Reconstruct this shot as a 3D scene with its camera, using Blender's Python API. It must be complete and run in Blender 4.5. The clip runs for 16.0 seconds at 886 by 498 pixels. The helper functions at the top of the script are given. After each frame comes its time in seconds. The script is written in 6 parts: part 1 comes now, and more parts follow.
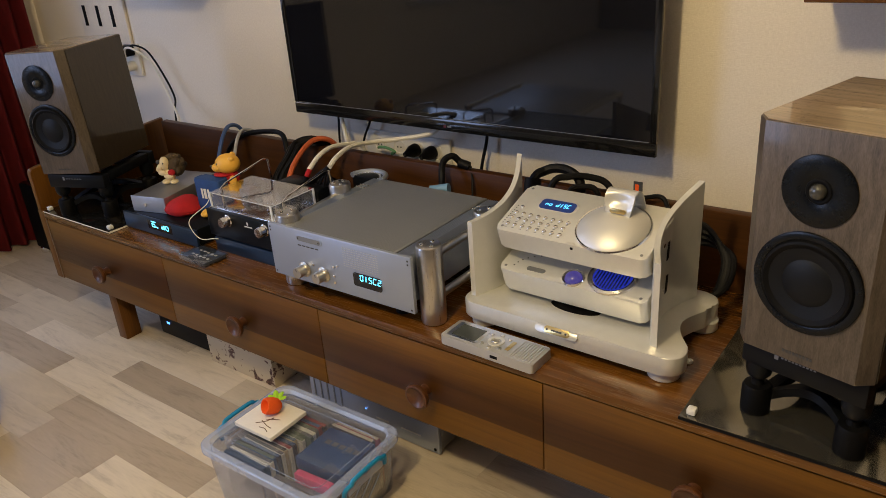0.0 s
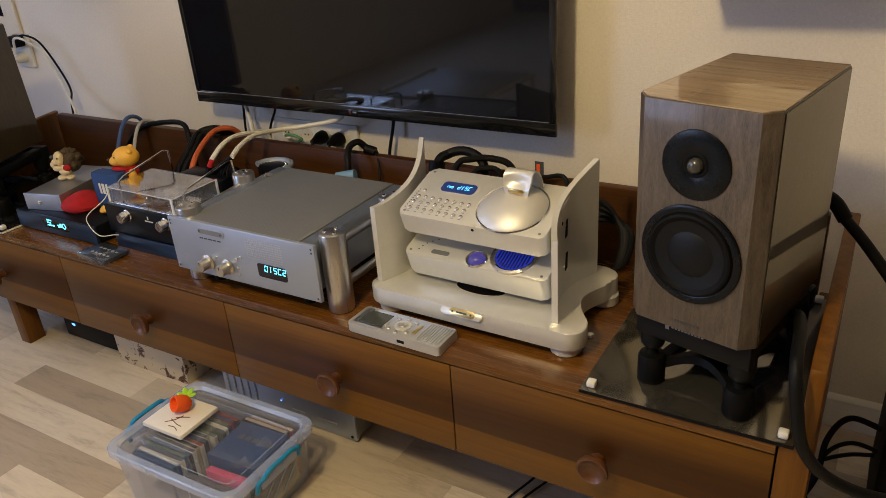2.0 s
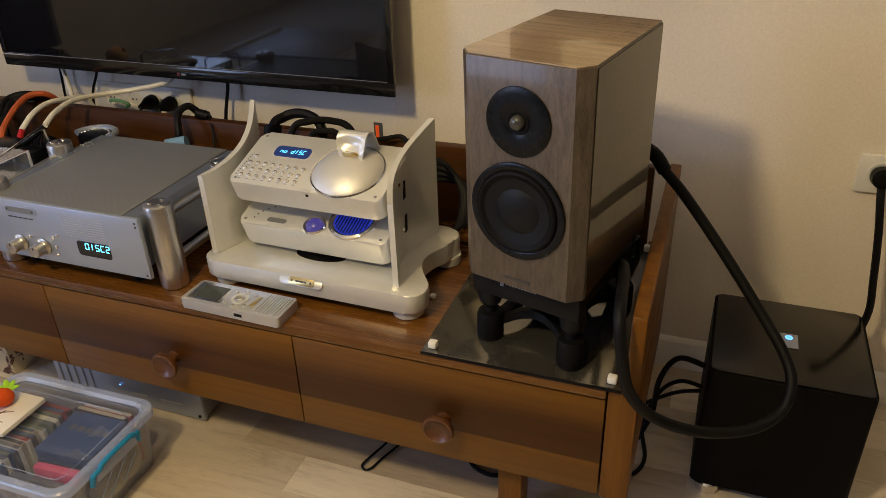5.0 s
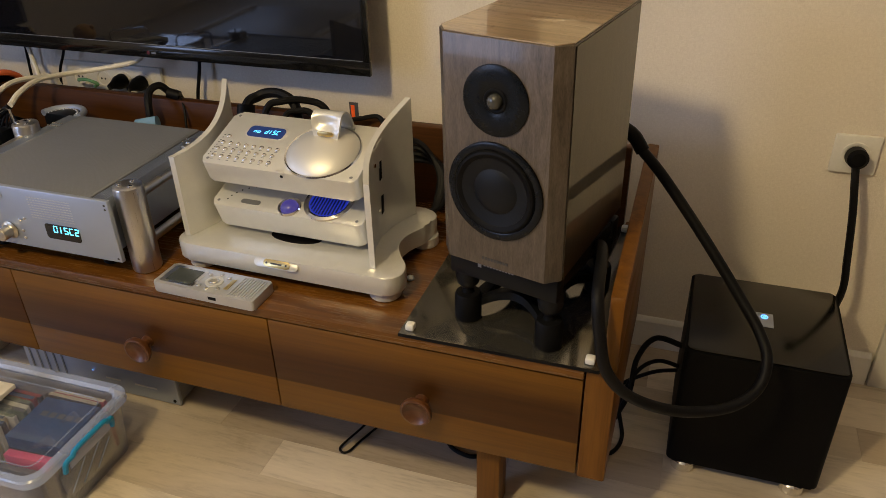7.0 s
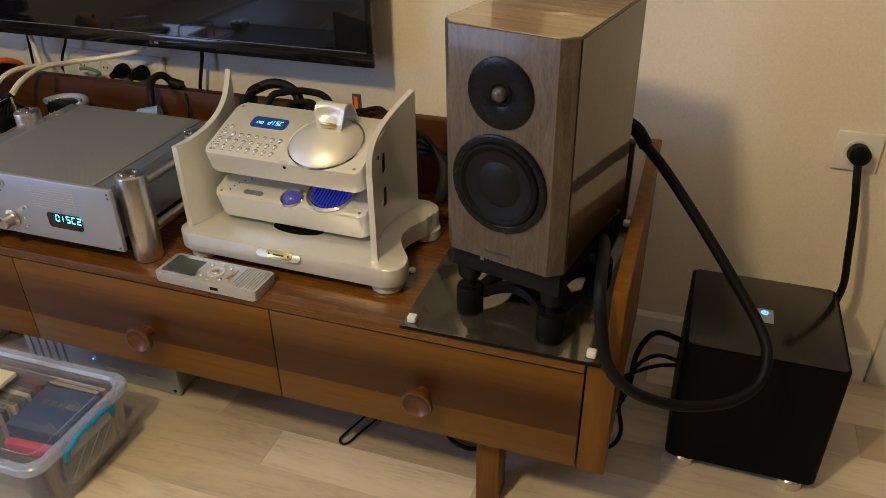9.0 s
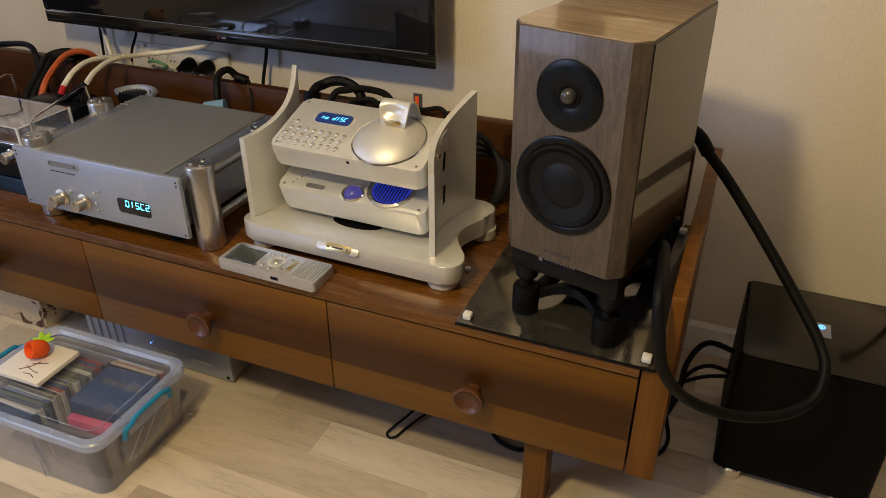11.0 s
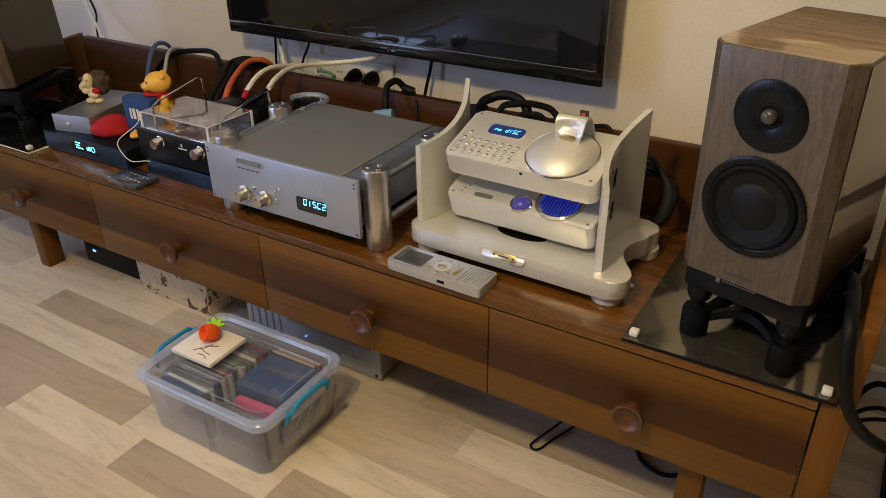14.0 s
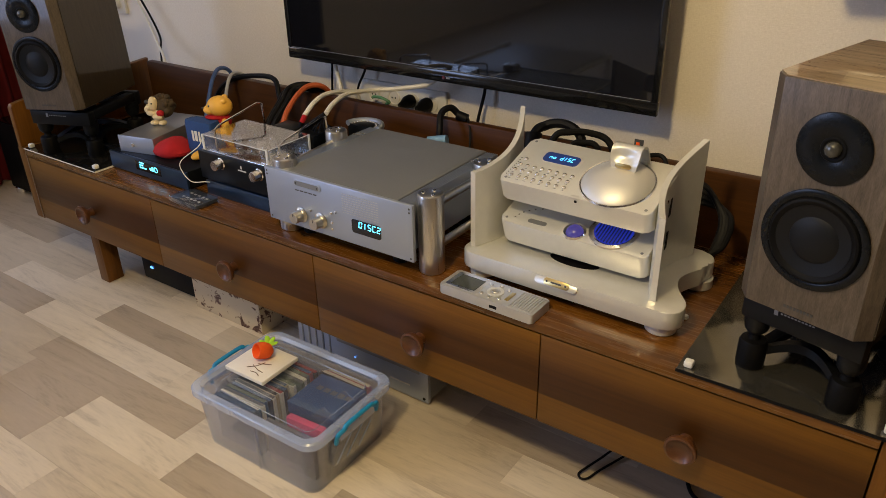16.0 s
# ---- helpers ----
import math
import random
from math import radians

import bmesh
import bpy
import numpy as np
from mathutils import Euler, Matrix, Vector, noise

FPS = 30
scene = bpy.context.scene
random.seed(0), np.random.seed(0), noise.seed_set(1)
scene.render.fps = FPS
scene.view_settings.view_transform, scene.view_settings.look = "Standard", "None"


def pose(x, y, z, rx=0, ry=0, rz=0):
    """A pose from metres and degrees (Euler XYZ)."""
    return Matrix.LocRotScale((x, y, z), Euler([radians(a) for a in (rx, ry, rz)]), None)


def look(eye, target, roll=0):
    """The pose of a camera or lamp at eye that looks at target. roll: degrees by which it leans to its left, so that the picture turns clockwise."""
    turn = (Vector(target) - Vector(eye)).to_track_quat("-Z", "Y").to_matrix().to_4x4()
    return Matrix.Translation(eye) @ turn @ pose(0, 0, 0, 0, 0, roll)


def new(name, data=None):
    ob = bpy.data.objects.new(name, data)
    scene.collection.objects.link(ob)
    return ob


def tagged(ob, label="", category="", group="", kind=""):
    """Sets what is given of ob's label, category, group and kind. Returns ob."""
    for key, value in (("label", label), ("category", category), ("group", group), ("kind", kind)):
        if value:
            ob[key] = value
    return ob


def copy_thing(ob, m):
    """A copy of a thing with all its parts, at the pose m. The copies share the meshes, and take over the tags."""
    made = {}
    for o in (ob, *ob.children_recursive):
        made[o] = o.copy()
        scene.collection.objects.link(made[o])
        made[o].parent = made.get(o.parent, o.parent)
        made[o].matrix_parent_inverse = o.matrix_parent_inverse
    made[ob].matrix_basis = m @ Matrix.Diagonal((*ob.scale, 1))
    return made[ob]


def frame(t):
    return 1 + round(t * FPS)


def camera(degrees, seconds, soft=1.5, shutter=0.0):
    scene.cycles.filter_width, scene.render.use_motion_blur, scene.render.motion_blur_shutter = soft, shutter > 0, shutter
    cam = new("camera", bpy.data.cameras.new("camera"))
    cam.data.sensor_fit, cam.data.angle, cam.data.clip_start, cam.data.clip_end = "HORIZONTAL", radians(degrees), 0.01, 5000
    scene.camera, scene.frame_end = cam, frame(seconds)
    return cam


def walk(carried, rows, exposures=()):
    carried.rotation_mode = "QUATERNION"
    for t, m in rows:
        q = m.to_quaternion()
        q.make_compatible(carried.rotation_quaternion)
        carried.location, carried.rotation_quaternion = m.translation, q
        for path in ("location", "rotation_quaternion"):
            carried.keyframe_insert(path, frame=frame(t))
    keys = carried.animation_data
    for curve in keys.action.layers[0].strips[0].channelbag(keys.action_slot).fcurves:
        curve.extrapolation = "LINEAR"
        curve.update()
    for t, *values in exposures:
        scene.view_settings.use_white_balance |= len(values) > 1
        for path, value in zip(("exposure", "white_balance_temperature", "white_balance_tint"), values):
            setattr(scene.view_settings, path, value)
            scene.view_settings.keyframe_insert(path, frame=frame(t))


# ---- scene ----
cam = camera(60.9, 16.0, soft=0.8)
PATH = [
    (0, (-0.028, 0.041, 1.189), (-1.146, 1.481, 0.368), -4.3),
    (0.5, (-0.023, 0.044, 1.19), (-1.116, 1.498, 0.359), -4.4),
    (1, (-0.014, 0.05, 1.188), (-1.071, 1.525, 0.348), -4.4),
    (1.5, (0.003, 0.062, 1.185), (-1.007, 1.562, 0.331), -4.5),
    (2, (0.015, 0.07, 1.183), (-0.944, 1.596, 0.315), -4.3),
    (2.5, (0.024, 0.079, 1.181), (-0.877, 1.63, 0.296), -4.2),
    (3, (0.031, 0.093, 1.177), (-0.811, 1.667, 0.275), -3.9),
    (3.5, (0.039, 0.108, 1.175), (-0.74, 1.705, 0.257), -3.4),
    (4, (0.054, 0.118, 1.174), (-0.668, 1.731, 0.236), -3.0),
    (4.5, (0.055, 0.117, 1.172), (-0.617, 1.74, 0.216), -2.5),
    (7, (0.052, 0.128, 1.162), (-0.52, 1.753, 0.147), -1.4),
    (7.5, (0.052, 0.124, 1.162), (-0.512, 1.749, 0.142), -1.3),
    (8, (0.051, 0.125, 1.162), (-0.505, 1.749, 0.135), -1.0),
    (10.5, (0.031, 0.111, 1.16), (-0.59, 1.711, 0.133), -0.1),
    (11, (0.022, 0.094, 1.16), (-0.64, 1.683, 0.142), -0.1),
    (11.5, (0.01, 0.079, 1.159), (-0.697, 1.653, 0.149), -0.2),
    (12, (-0.005, 0.063, 1.16), (-0.76, 1.62, 0.158), -0.2),
    (12.5, (-0.024, 0.041, 1.161), (-0.825, 1.582, 0.168), -0.3),
    (13, (-0.037, 0.033, 1.162), (-0.882, 1.555, 0.177), -0.4),
    (13.5, (-0.054, 0.024, 1.16), (-0.937, 1.529, 0.182), -0.6),
    (14, (-0.061, 0.018, 1.159), (-0.984, 1.503, 0.187), -0.8),
    (14.5, (-0.066, 0.011, 1.161), (-1.022, 1.482, 0.201), -1.0),
    (15, (-0.066, 0.006, 1.163), (-1.053, 1.466, 0.217), -1.1),
    (15.5, (-0.069, -0.001, 1.167), (-1.08, 1.453, 0.237), -1.2),
    (16, (-0.074, -0.005, 1.168), (-1.103, 1.446, 0.254), -1.1),
]
walk(cam, [(t, look(eye, target, roll)) for t, eye, target, roll in PATH])

# ---- world, lamps, exposure ----
world = bpy.data.worlds.new("world")
scene.world = world
world.use_nodes = True
sky = world.node_tree.nodes.new("ShaderNodeTexSky")
sky.sky_type, sky.sun_disc = "NISHITA", False
sky.sun_elevation, sky.sun_rotation = radians(12), radians(250)
world.node_tree.links.new(sky.outputs[0], world.node_tree.nodes["Background"].inputs[0])
world.node_tree.nodes["Background"].inputs[1].default_value = 0.05


def lamp(name, kind, m, power, colour, size, size_y=None):
    data = bpy.data.lights.new(name, kind)
    data.energy, data.color = power, colour
    if kind == "AREA":
        data.size = size
        if size_y:
            data.shape, data.size_y = "RECTANGLE", size_y
    else:
        data.shadow_soft_size = size
    ob = new(name, data)
    ob.matrix_basis = m
    return ob


LAMP = (-0.62, -0.12, 1.94)
lamp("ceiling_bulb", "POINT", pose(*LAMP), 75, (1.0, 0.765, 0.395), 0.08)
lamp("window_light", "AREA", pose(-3.36, -1.9, 1.40, 0, -90, 0), 53, (0.43, 0.585, 1.0), 1.4, 1.55)
lamp("window_light", "AREA", pose(-3.36, 0.6, 1.40, 0, -90, 0), 11, (0.40, 0.57, 1.0), 1.4, 0.85)
scene.view_settings.exposure = 0.0


# ---- materials ----
class Mat:
    """A procedural node material under construction."""

    def __init__(self, name, colour=(0.5, 0.5, 0.5), rough=0.5, metal=0.0, **more):
        self.m = bpy.data.materials.new(name)
        self.m.use_nodes = True
        self.t = self.m.node_tree
        self.b = self.t.nodes["Principled BSDF"]
        self.put("Base Color", (*colour, 1))
        self.put("Roughness", rough)
        self.put("Metallic", metal)
        for key, value in more.items():
            self.put(key.replace("_", " "), value)

    def put(self, key, value):
        if isinstance(value, bpy.types.NodeSocket):
            self.t.links.new(value, self.b.inputs[key])
        else:
            self.b.inputs[key].default_value = value

    def node(self, kind, **inputs):
        n = self.t.nodes.new(kind)
        for key, value in inputs.items():
            self.wire(value, n.inputs[key.replace("_", " ")])
        return n

    def wire(self, value, socket):
        if isinstance(value, bpy.types.NodeSocket):
            self.t.links.new(value, socket)
        else:
            socket.default_value = value

    def coords(self, scale=(1, 1, 1), shift=None):
        tc = self.node("ShaderNodeTexCoord")
        mp = self.node("ShaderNodeMapping", Vector=tc.outputs["Object"], Scale=scale)
        if shift is not None:
            self.wire(shift, mp.inputs["Location"])
        return mp.outputs[0]

    def noise(self, vec, scale, detail=4, rough=0.55, distort=0.0):
        return self.node("ShaderNodeTexNoise", Vector=vec, Scale=scale, Detail=detail, Roughness=rough, Distortion=distort).outputs[0]

    def ramp(self, fac, *stops):
        n = self.node("ShaderNodeValToRGB", Fac=fac)
        while len(n.color_ramp.elements) < len(stops):
            n.color_ramp.elements.new(0.5)
        for e, (p, c) in zip(n.color_ramp.elements, stops):
            e.position, e.color = p, (*c, 1) if len(c) == 3 else c
        return n.outputs[0]

    def mix(self, a, b, fac, how="MIX"):
        n = self.t.nodes.new("ShaderNodeMix")
        n.data_type, n.blend_type = "RGBA", how
        for value, socket in ((fac, n.inputs[0]), (a, n.inputs[6]), (b, n.inputs[7])):
            if isinstance(value, tuple):
                value = (*value, 1)
            self.wire(value, socket)
        return n.outputs[2]

    def math(self, how, a, b=0.0, c=0.0):
        n = self.t.nodes.new("ShaderNodeMath")
        n.operation = how
        for value, socket in zip((a, b, c), n.inputs):
            self.wire(value, socket)
        return n.outputs[0]

    def bump(self, height, strength, distance=0.002):
        self.put("Normal", self.node("ShaderNodeBump", Height=height, Strength=strength, Distance=distance).outputs[0])

    def worn(self, colour, vary=0.12, scale=18, rough=0.4, spread=0.12, grain=0.0, stretch=(1, 1, 1)):
        """Colour and gloss that vary at two scales."""
        v = self.coords(stretch)
        f = self.math("ADD", self.math("MULTIPLY", self.noise(v, scale), 0.6), self.math("MULTIPLY", self.noise(v, scale * 9, 2), 0.4))
        dark, light = [tuple(min(1, c * k) for c in colour) for k in (1 - vary, 1 + vary)]
        self.put("Base Color", self.ramp(f, (0.3, dark), (0.7, light)))
        self.put("Roughness", self.math("MULTIPLY_ADD", f, spread * 2, rough - spread))
        if grain:
            self.bump(self.noise(v, scale * 25, 2), grain, 0.001)
        return self


def plain(name, colour, rough=0.5, metal=0.0, vary=0.1, scale=20, spread=0.08, grain=0.0, stretch=(1, 1, 1), **more):
    return Mat(name, colour, rough, metal, **more).worn(colour, vary, scale, rough, spread, grain, stretch).m


def glow(name, colour, strength):
    m = Mat(name, (0.01, 0.01, 0.01), 0.3)
    m.put("Emission Color", (*colour, 1))
    m.put("Emission Strength", strength)
    return m.m


def wall_paint():
    """Cream wallpaper with a fine woven relief."""
    m = Mat("wall_paint", rough=0.72)
    v = m.coords()
    big, fine = m.noise(v, 1.3, 3), m.noise(v, 140, 3, 0.6)
    weave = m.math("MULTIPLY", m.noise(m.coords((1, 1, 0.35)), 420, 2, 0.6), m.noise(m.coords((0.35, 1, 1)), 420, 2, 0.6))
    f = m.math("ADD", m.math("MULTIPLY", big, 0.5), m.math("ADD", m.math("MULTIPLY", fine, 0.3), m.math("MULTIPLY", weave, 0.7)))
    m.put("Base Color", m.ramp(f, (0.33, (0.69, 0.625, 0.53)), (0.70, (0.83, 0.765, 0.67))))
    m.bump(m.math("ADD", fine, m.math("MULTIPLY", weave, 2.0)), 0.5, 0.0016)
    return m.m


def veneer(name, dark, mid, light, axis="x", rough=0.35, band=None, coat=0.0, fine=1.0, object_vary=0.0, spec=0.5, length=0.6, pores=0.25, relief=0.12, shine=0.12, patchy=0.2):
    """Wood: long streaks along one axis, pores, and an optional darker heart band across the local height."""
    m = Mat(name, mid, rough, Coat_Weight=coat, Coat_Roughness=shine, Specular_IOR_Level=spec)
    stretch = {"x": (length, 14, 14), "y": (14, length, 14), "z": (14, 14, length)}[axis]
    rnd = m.node("ShaderNodeObjectInfo").outputs["Random"]
    shift = m.node("ShaderNodeCombineXYZ", X=m.math("MULTIPLY", rnd, 7.0), Y=m.math("MULTIPLY", rnd, 3.0), Z=0.0).outputs[0]
    v = m.coords(stretch, shift)
    streak, pore = m.noise(v, 3.2 * fine, 5, 0.6, 0.9), m.noise(v, 26 * fine, 3, 0.6)
    f = m.math("ADD", m.math("MULTIPLY", streak, 1 - pores), m.math("MULTIPLY", pore, pores))
    colour = m.ramp(f, (0.32, dark), (0.5, mid), (0.68, light))
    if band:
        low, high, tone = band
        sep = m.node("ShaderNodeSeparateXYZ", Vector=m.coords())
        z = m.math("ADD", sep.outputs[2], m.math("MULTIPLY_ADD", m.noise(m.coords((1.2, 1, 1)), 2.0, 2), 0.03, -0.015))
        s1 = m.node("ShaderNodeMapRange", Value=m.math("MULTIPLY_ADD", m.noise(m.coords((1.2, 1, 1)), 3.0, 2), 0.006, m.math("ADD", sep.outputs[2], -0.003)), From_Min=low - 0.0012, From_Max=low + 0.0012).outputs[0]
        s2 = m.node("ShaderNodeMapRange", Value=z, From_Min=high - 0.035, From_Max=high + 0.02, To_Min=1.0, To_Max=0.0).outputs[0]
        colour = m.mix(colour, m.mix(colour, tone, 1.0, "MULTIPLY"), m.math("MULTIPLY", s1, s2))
    if object_vary:
        k = m.math("MULTIPLY_ADD", rnd, object_vary, 1 - object_vary / 2)
        colour = m.mix(colour, m.node("ShaderNodeCombineXYZ", X=k, Y=k, Z=k).outputs[0], 1.0, "MULTIPLY")
    m.put("Base Color", colour)
    m.put("Roughness", m.math("MULTIPLY_ADD", pore, patchy, rough - patchy / 2))
    m.bump(pore, relief, 0.0006)
    return m.m


def laminate(name, low, high):
    """Floor strips: each takes one of several oak tones by its own random number, with grain along x."""
    m = Mat(name, rough=0.42)
    rnd = m.node("ShaderNodeObjectInfo").outputs["Random"]
    shift = m.node("ShaderNodeCombineXYZ", X=m.math("MULTIPLY", rnd, 31.0), Y=m.math("MULTIPLY", rnd, 17.0), Z=0.0).outputs[0]
    v = m.coords((1.4, 9, 9), shift)
    streak, pore = m.noise(v, 2.0, 5, 0.6, 1.6), m.noise(v, 22, 3, 0.6)
    tone = m.ramp(rnd, (0.0, low), (1.0, high))
    f = m.math("ADD", m.math("MULTIPLY", streak, 0.7), m.math("MULTIPLY", pore, 0.3))
    k = m.ramp(f, (0.28, (0.66, 0.64, 0.62)), (0.48, (0.96, 0.95, 0.94)), (0.72, (1.10, 1.09, 1.08)))
    m.put("Base Color", m.mix(tone, k, 1.0, "MULTIPLY"))
    m.put("Roughness", m.math("MULTIPLY_ADD", pore, 0.2, 0.32))
    m.bump(pore, 0.15, 0.0006)
    return m.m


def brushed(name, colour, rough, axis="x", metal=1.0, depth=0.1):
    m = Mat(name, colour, rough, metal)
    stretch = {"x": (1, 60, 60), "y": (60, 1, 60), "z": (60, 60, 1)}[axis]
    g = m.noise(m.coords(stretch), 14, 3, 0.6)
    b = m.noise(m.coords(), 9, 3)
    m.put("Base Color", m.mix(tuple(c * 0.9 for c in colour), colour, b))
    m.put("Roughness", m.math("MULTIPLY_ADD", g, 0.22, rough - 0.1))
    m.bump(g, depth, 0.0004)
    return m.m


def clear(name, tint, rough=0.03, alpha_mix=0.0, ior=1.45):
    """Clear or cloudy plastic: a thin sheet that lets light straight through and shines at its surface."""
    m = Mat(name, tint, rough)
    tr = m.node("ShaderNodeBsdfTransparent", Color=(*tint, 1))
    gl = m.node("ShaderNodeBsdfGlossy", Color=(1, 1, 1, 1), Roughness=rough + 0.04)
    facing = m.node("ShaderNodeLayerWeight", Blend=0.5).outputs["Facing"]
    fr = m.math("MULTIPLY_ADD", m.math("POWER", facing, 2.6), 0.75, 0.045)
    mx = m.node("ShaderNodeMixShader", Fac=fr)
    m.t.links.new(tr.outputs[0], mx.inputs[1])
    m.t.links.new(gl.outputs[0], mx.inputs[2])
    out = mx.outputs[0]
    if alpha_mix:
        df = m.node("ShaderNodeBsdfDiffuse", Color=(0.62, 0.73, 1.0, 1))
        mx2 = m.node("ShaderNodeMixShader", Fac=m.math("MULTIPLY_ADD", m.noise(m.coords(), 9, 2), alpha_mix * 0.3, alpha_mix * 0.85))
        m.t.links.new(out, mx2.inputs[1])
        m.t.links.new(df.outputs[0], mx2.inputs[2])
        out = mx2.outputs[0]
    m.t.links.new(out, m.t.nodes["Material Output"].inputs[0])
    return m.m


def patterned(name, ground, spots, scale, cut):
    m = Mat(name, ground, 0.7)
    v = m.coords()
    f = m.noise(v, scale, 3, 0.6, 0.8)
    m.put("Base Color", m.ramp(f, (cut - 0.02, ground), (cut + 0.03, spots), (cut + 0.12, tuple(c * 0.5 for c in spots))))
    return m.m


PAINT = wall_paint()
# For the two unseen walls: dark, so that less light bounces back.
UNSEEN_DARK = plain("unseen_wall_dark", (0.17, 0.13, 0.095), 0.7, vary=0.06, scale=3)
CEILING = plain("ceiling_paint", (0.66, 0.65, 0.62), 0.8, vary=0.03)
TRIM = plain("white_trim", (0.74, 0.72, 0.68), 0.45, vary=0.05)
OAKS = [laminate("laminate_oak_" + n, a, b) for n, a, b in (("dark", (0.445, 0.370, 0.280), (0.495, 0.415, 0.318)), ("mid", (0.56, 0.485, 0.378), (0.61, 0.53, 0.415)), ("light", (0.68, 0.60, 0.482), (0.74, 0.66, 0.54)))]
WALNUT_TOP = veneer("walnut_top", (0.0626, 0.0230, 0.0042), (0.1122, 0.0423, 0.0060), (0.1656, 0.0672, 0.0098), "x", 0.27, fine=0.55, length=1.0, pores=0.12, relief=0.01, patchy=0.06)
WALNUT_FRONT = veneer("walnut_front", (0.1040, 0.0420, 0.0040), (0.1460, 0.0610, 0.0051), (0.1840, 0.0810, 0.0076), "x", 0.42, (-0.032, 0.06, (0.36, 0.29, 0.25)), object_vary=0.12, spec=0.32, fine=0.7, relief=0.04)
WALNUT_SIDE = veneer("walnut_side", (0.0855, 0.0324, 0.0042), (0.1332, 0.0522, 0.0066), (0.1755, 0.0738, 0.0102), "z", 0.4, spec=0.25)
# The sideboard's walnut, darkened for the shade behind the gear.
WALNUT_SHADED = veneer("walnut_back_shaded", (0.0342, 0.0126, 0.0027), (0.0551, 0.0198, 0.0036), (0.0760, 0.0288, 0.0054), "x", 0.4, spec=0.2)
KNOB_WOOD = veneer("knob_wood", (0.050, 0.017, 0.005), (0.085, 0.030, 0.009), (0.120, 0.045, 0.014), "x", 0.38, coat=0.1)
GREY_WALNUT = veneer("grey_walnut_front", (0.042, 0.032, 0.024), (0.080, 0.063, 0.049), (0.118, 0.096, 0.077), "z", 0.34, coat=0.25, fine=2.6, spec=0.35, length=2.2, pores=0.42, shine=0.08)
# Same veneer as the front, its colour darkened for the side's shade.
SPEAKER_SHADED = veneer("shaded_side_veneer", (0.020, 0.0145, 0.008), (0.031, 0.0225, 0.013), (0.042, 0.031, 0.019), "z", 0.4, coat=0.8, fine=2.6, spec=0.2, length=2.2, pores=0.4, shine=0.025)
SUB_BLACK = plain("matt_black_vinyl", (0.0035, 0.0035, 0.0038), 0.5, vary=0.25, scale=60, grain=0.15, Specular_IOR_Level=0.07)
SUB_TOP = plain("black_lacquered_top", (0.004, 0.0036, 0.003), 0.17, vary=0.2, scale=8, spread=0.04, Specular_IOR_Level=0.42)
# The speaker veneer again, paled for the light that falls on top.
GREY_WALNUT_LIT = veneer("grey_walnut_lit", (0.14, 0.095, 0.060), (0.29, 0.215, 0.142), (0.44, 0.345, 0.245), "x", 0.3, coat=1.0, fine=1.3, shine=0.03)
# Blue daylight on the amplifier's front is mixed into this metal's colour.
SILVER = brushed("aluminium_daylight_tint", (0.41, 0.47, 0.60), 0.40, "x", 0.6)
SILVER_COVER = brushed("grey_metal_cover", (0.27, 0.28, 0.295), 0.5, "x", 0.6)
PILLAR = brushed("turned_aluminium", (0.62, 0.605, 0.58), 0.3, "z", 1.0, 0.05)
CHROME = plain("polished_metal", (0.78, 0.77, 0.75), 0.16, 1.0, vary=0.05, scale=30, spread=0.05)
SATIN = plain("satin_silver_paint", (0.68, 0.68, 0.65), 0.34, 0.45, vary=0.04, scale=60, spread=0.05, grain=0.05)
REMOTE = plain("silver_remote_shell", (0.52, 0.525, 0.53), 0.34, 0.6, vary=0.05, scale=60, spread=0.05, grain=0.05)
SATIN_DOME = brushed("satin_dome", (0.72, 0.715, 0.69), 0.46, "x", 0.6, 0.03)
DOME = plain("soft_dome", (0.075, 0.075, 0.07), 0.2, 0.5, vary=0.05)
CHAMPAGNE = plain("champagne_metal", (0.60, 0.55, 0.45), 0.34, 1.0, vary=0.05, scale=30, spread=0.05)
BRASS = plain("gold_badge", (0.62, 0.47, 0.2), 0.3, 1.0)
BLACK = plain("black_plastic", (0.005, 0.005, 0.006), 0.5, vary=0.2, Specular_IOR_Level=0.12)
BLACK_SATIN = plain("black_satin_metal", (0.005, 0.006, 0.008), 0.36, vary=0.2, Specular_IOR_Level=0.15)
# The window's blue reflection is painted into this black.
BLACK_SHEEN = plain("black_window_sheen", (0.014, 0.032, 0.066), 0.34, 0.4, vary=0.15)
BLACK_GLOSS = plain("black_lacquer", (0.008, 0.008, 0.008), 0.12, vary=0.1, spread=0.03)
RUBBER = plain("black_rubber", (0.004, 0.004, 0.0045), 0.5, vary=0.25, scale=40, grain=0.1, Specular_IOR_Level=0.1)
CONE = plain("woofer_cone", (0.004, 0.005, 0.007), 0.46, vary=0.15, scale=40, Specular_IOR_Level=0.22)
# The faint blue in this black imitates daylight mirrored by the plates.
DRIVER = plain("driver_plate", (0.002, 0.0030, 0.0045), 0.27, vary=0.15, scale=50, spread=0.03, Specular_IOR_Level=0.24)
# Daylight glare is put into the glass colour as a slight blue lift.
SCREEN = plain("dark_screen_glass", (0.005, 0.0055, 0.008), 0.045, vary=0.1, scale=3, spread=0.01)
SMOKED = plain("smoked_glass_plate", (0.008, 0.0075, 0.0065), 0.12, vary=0.2, scale=6, spread=0.05)
PLATE_MIRROR = plain("polished_dark_plate", (0.19, 0.178, 0.152), 0.12, 0.85, vary=0.15, scale=5, spread=0.04)
WHITE = plain("white_plastic", (0.75, 0.74, 0.70), 0.4, vary=0.05)
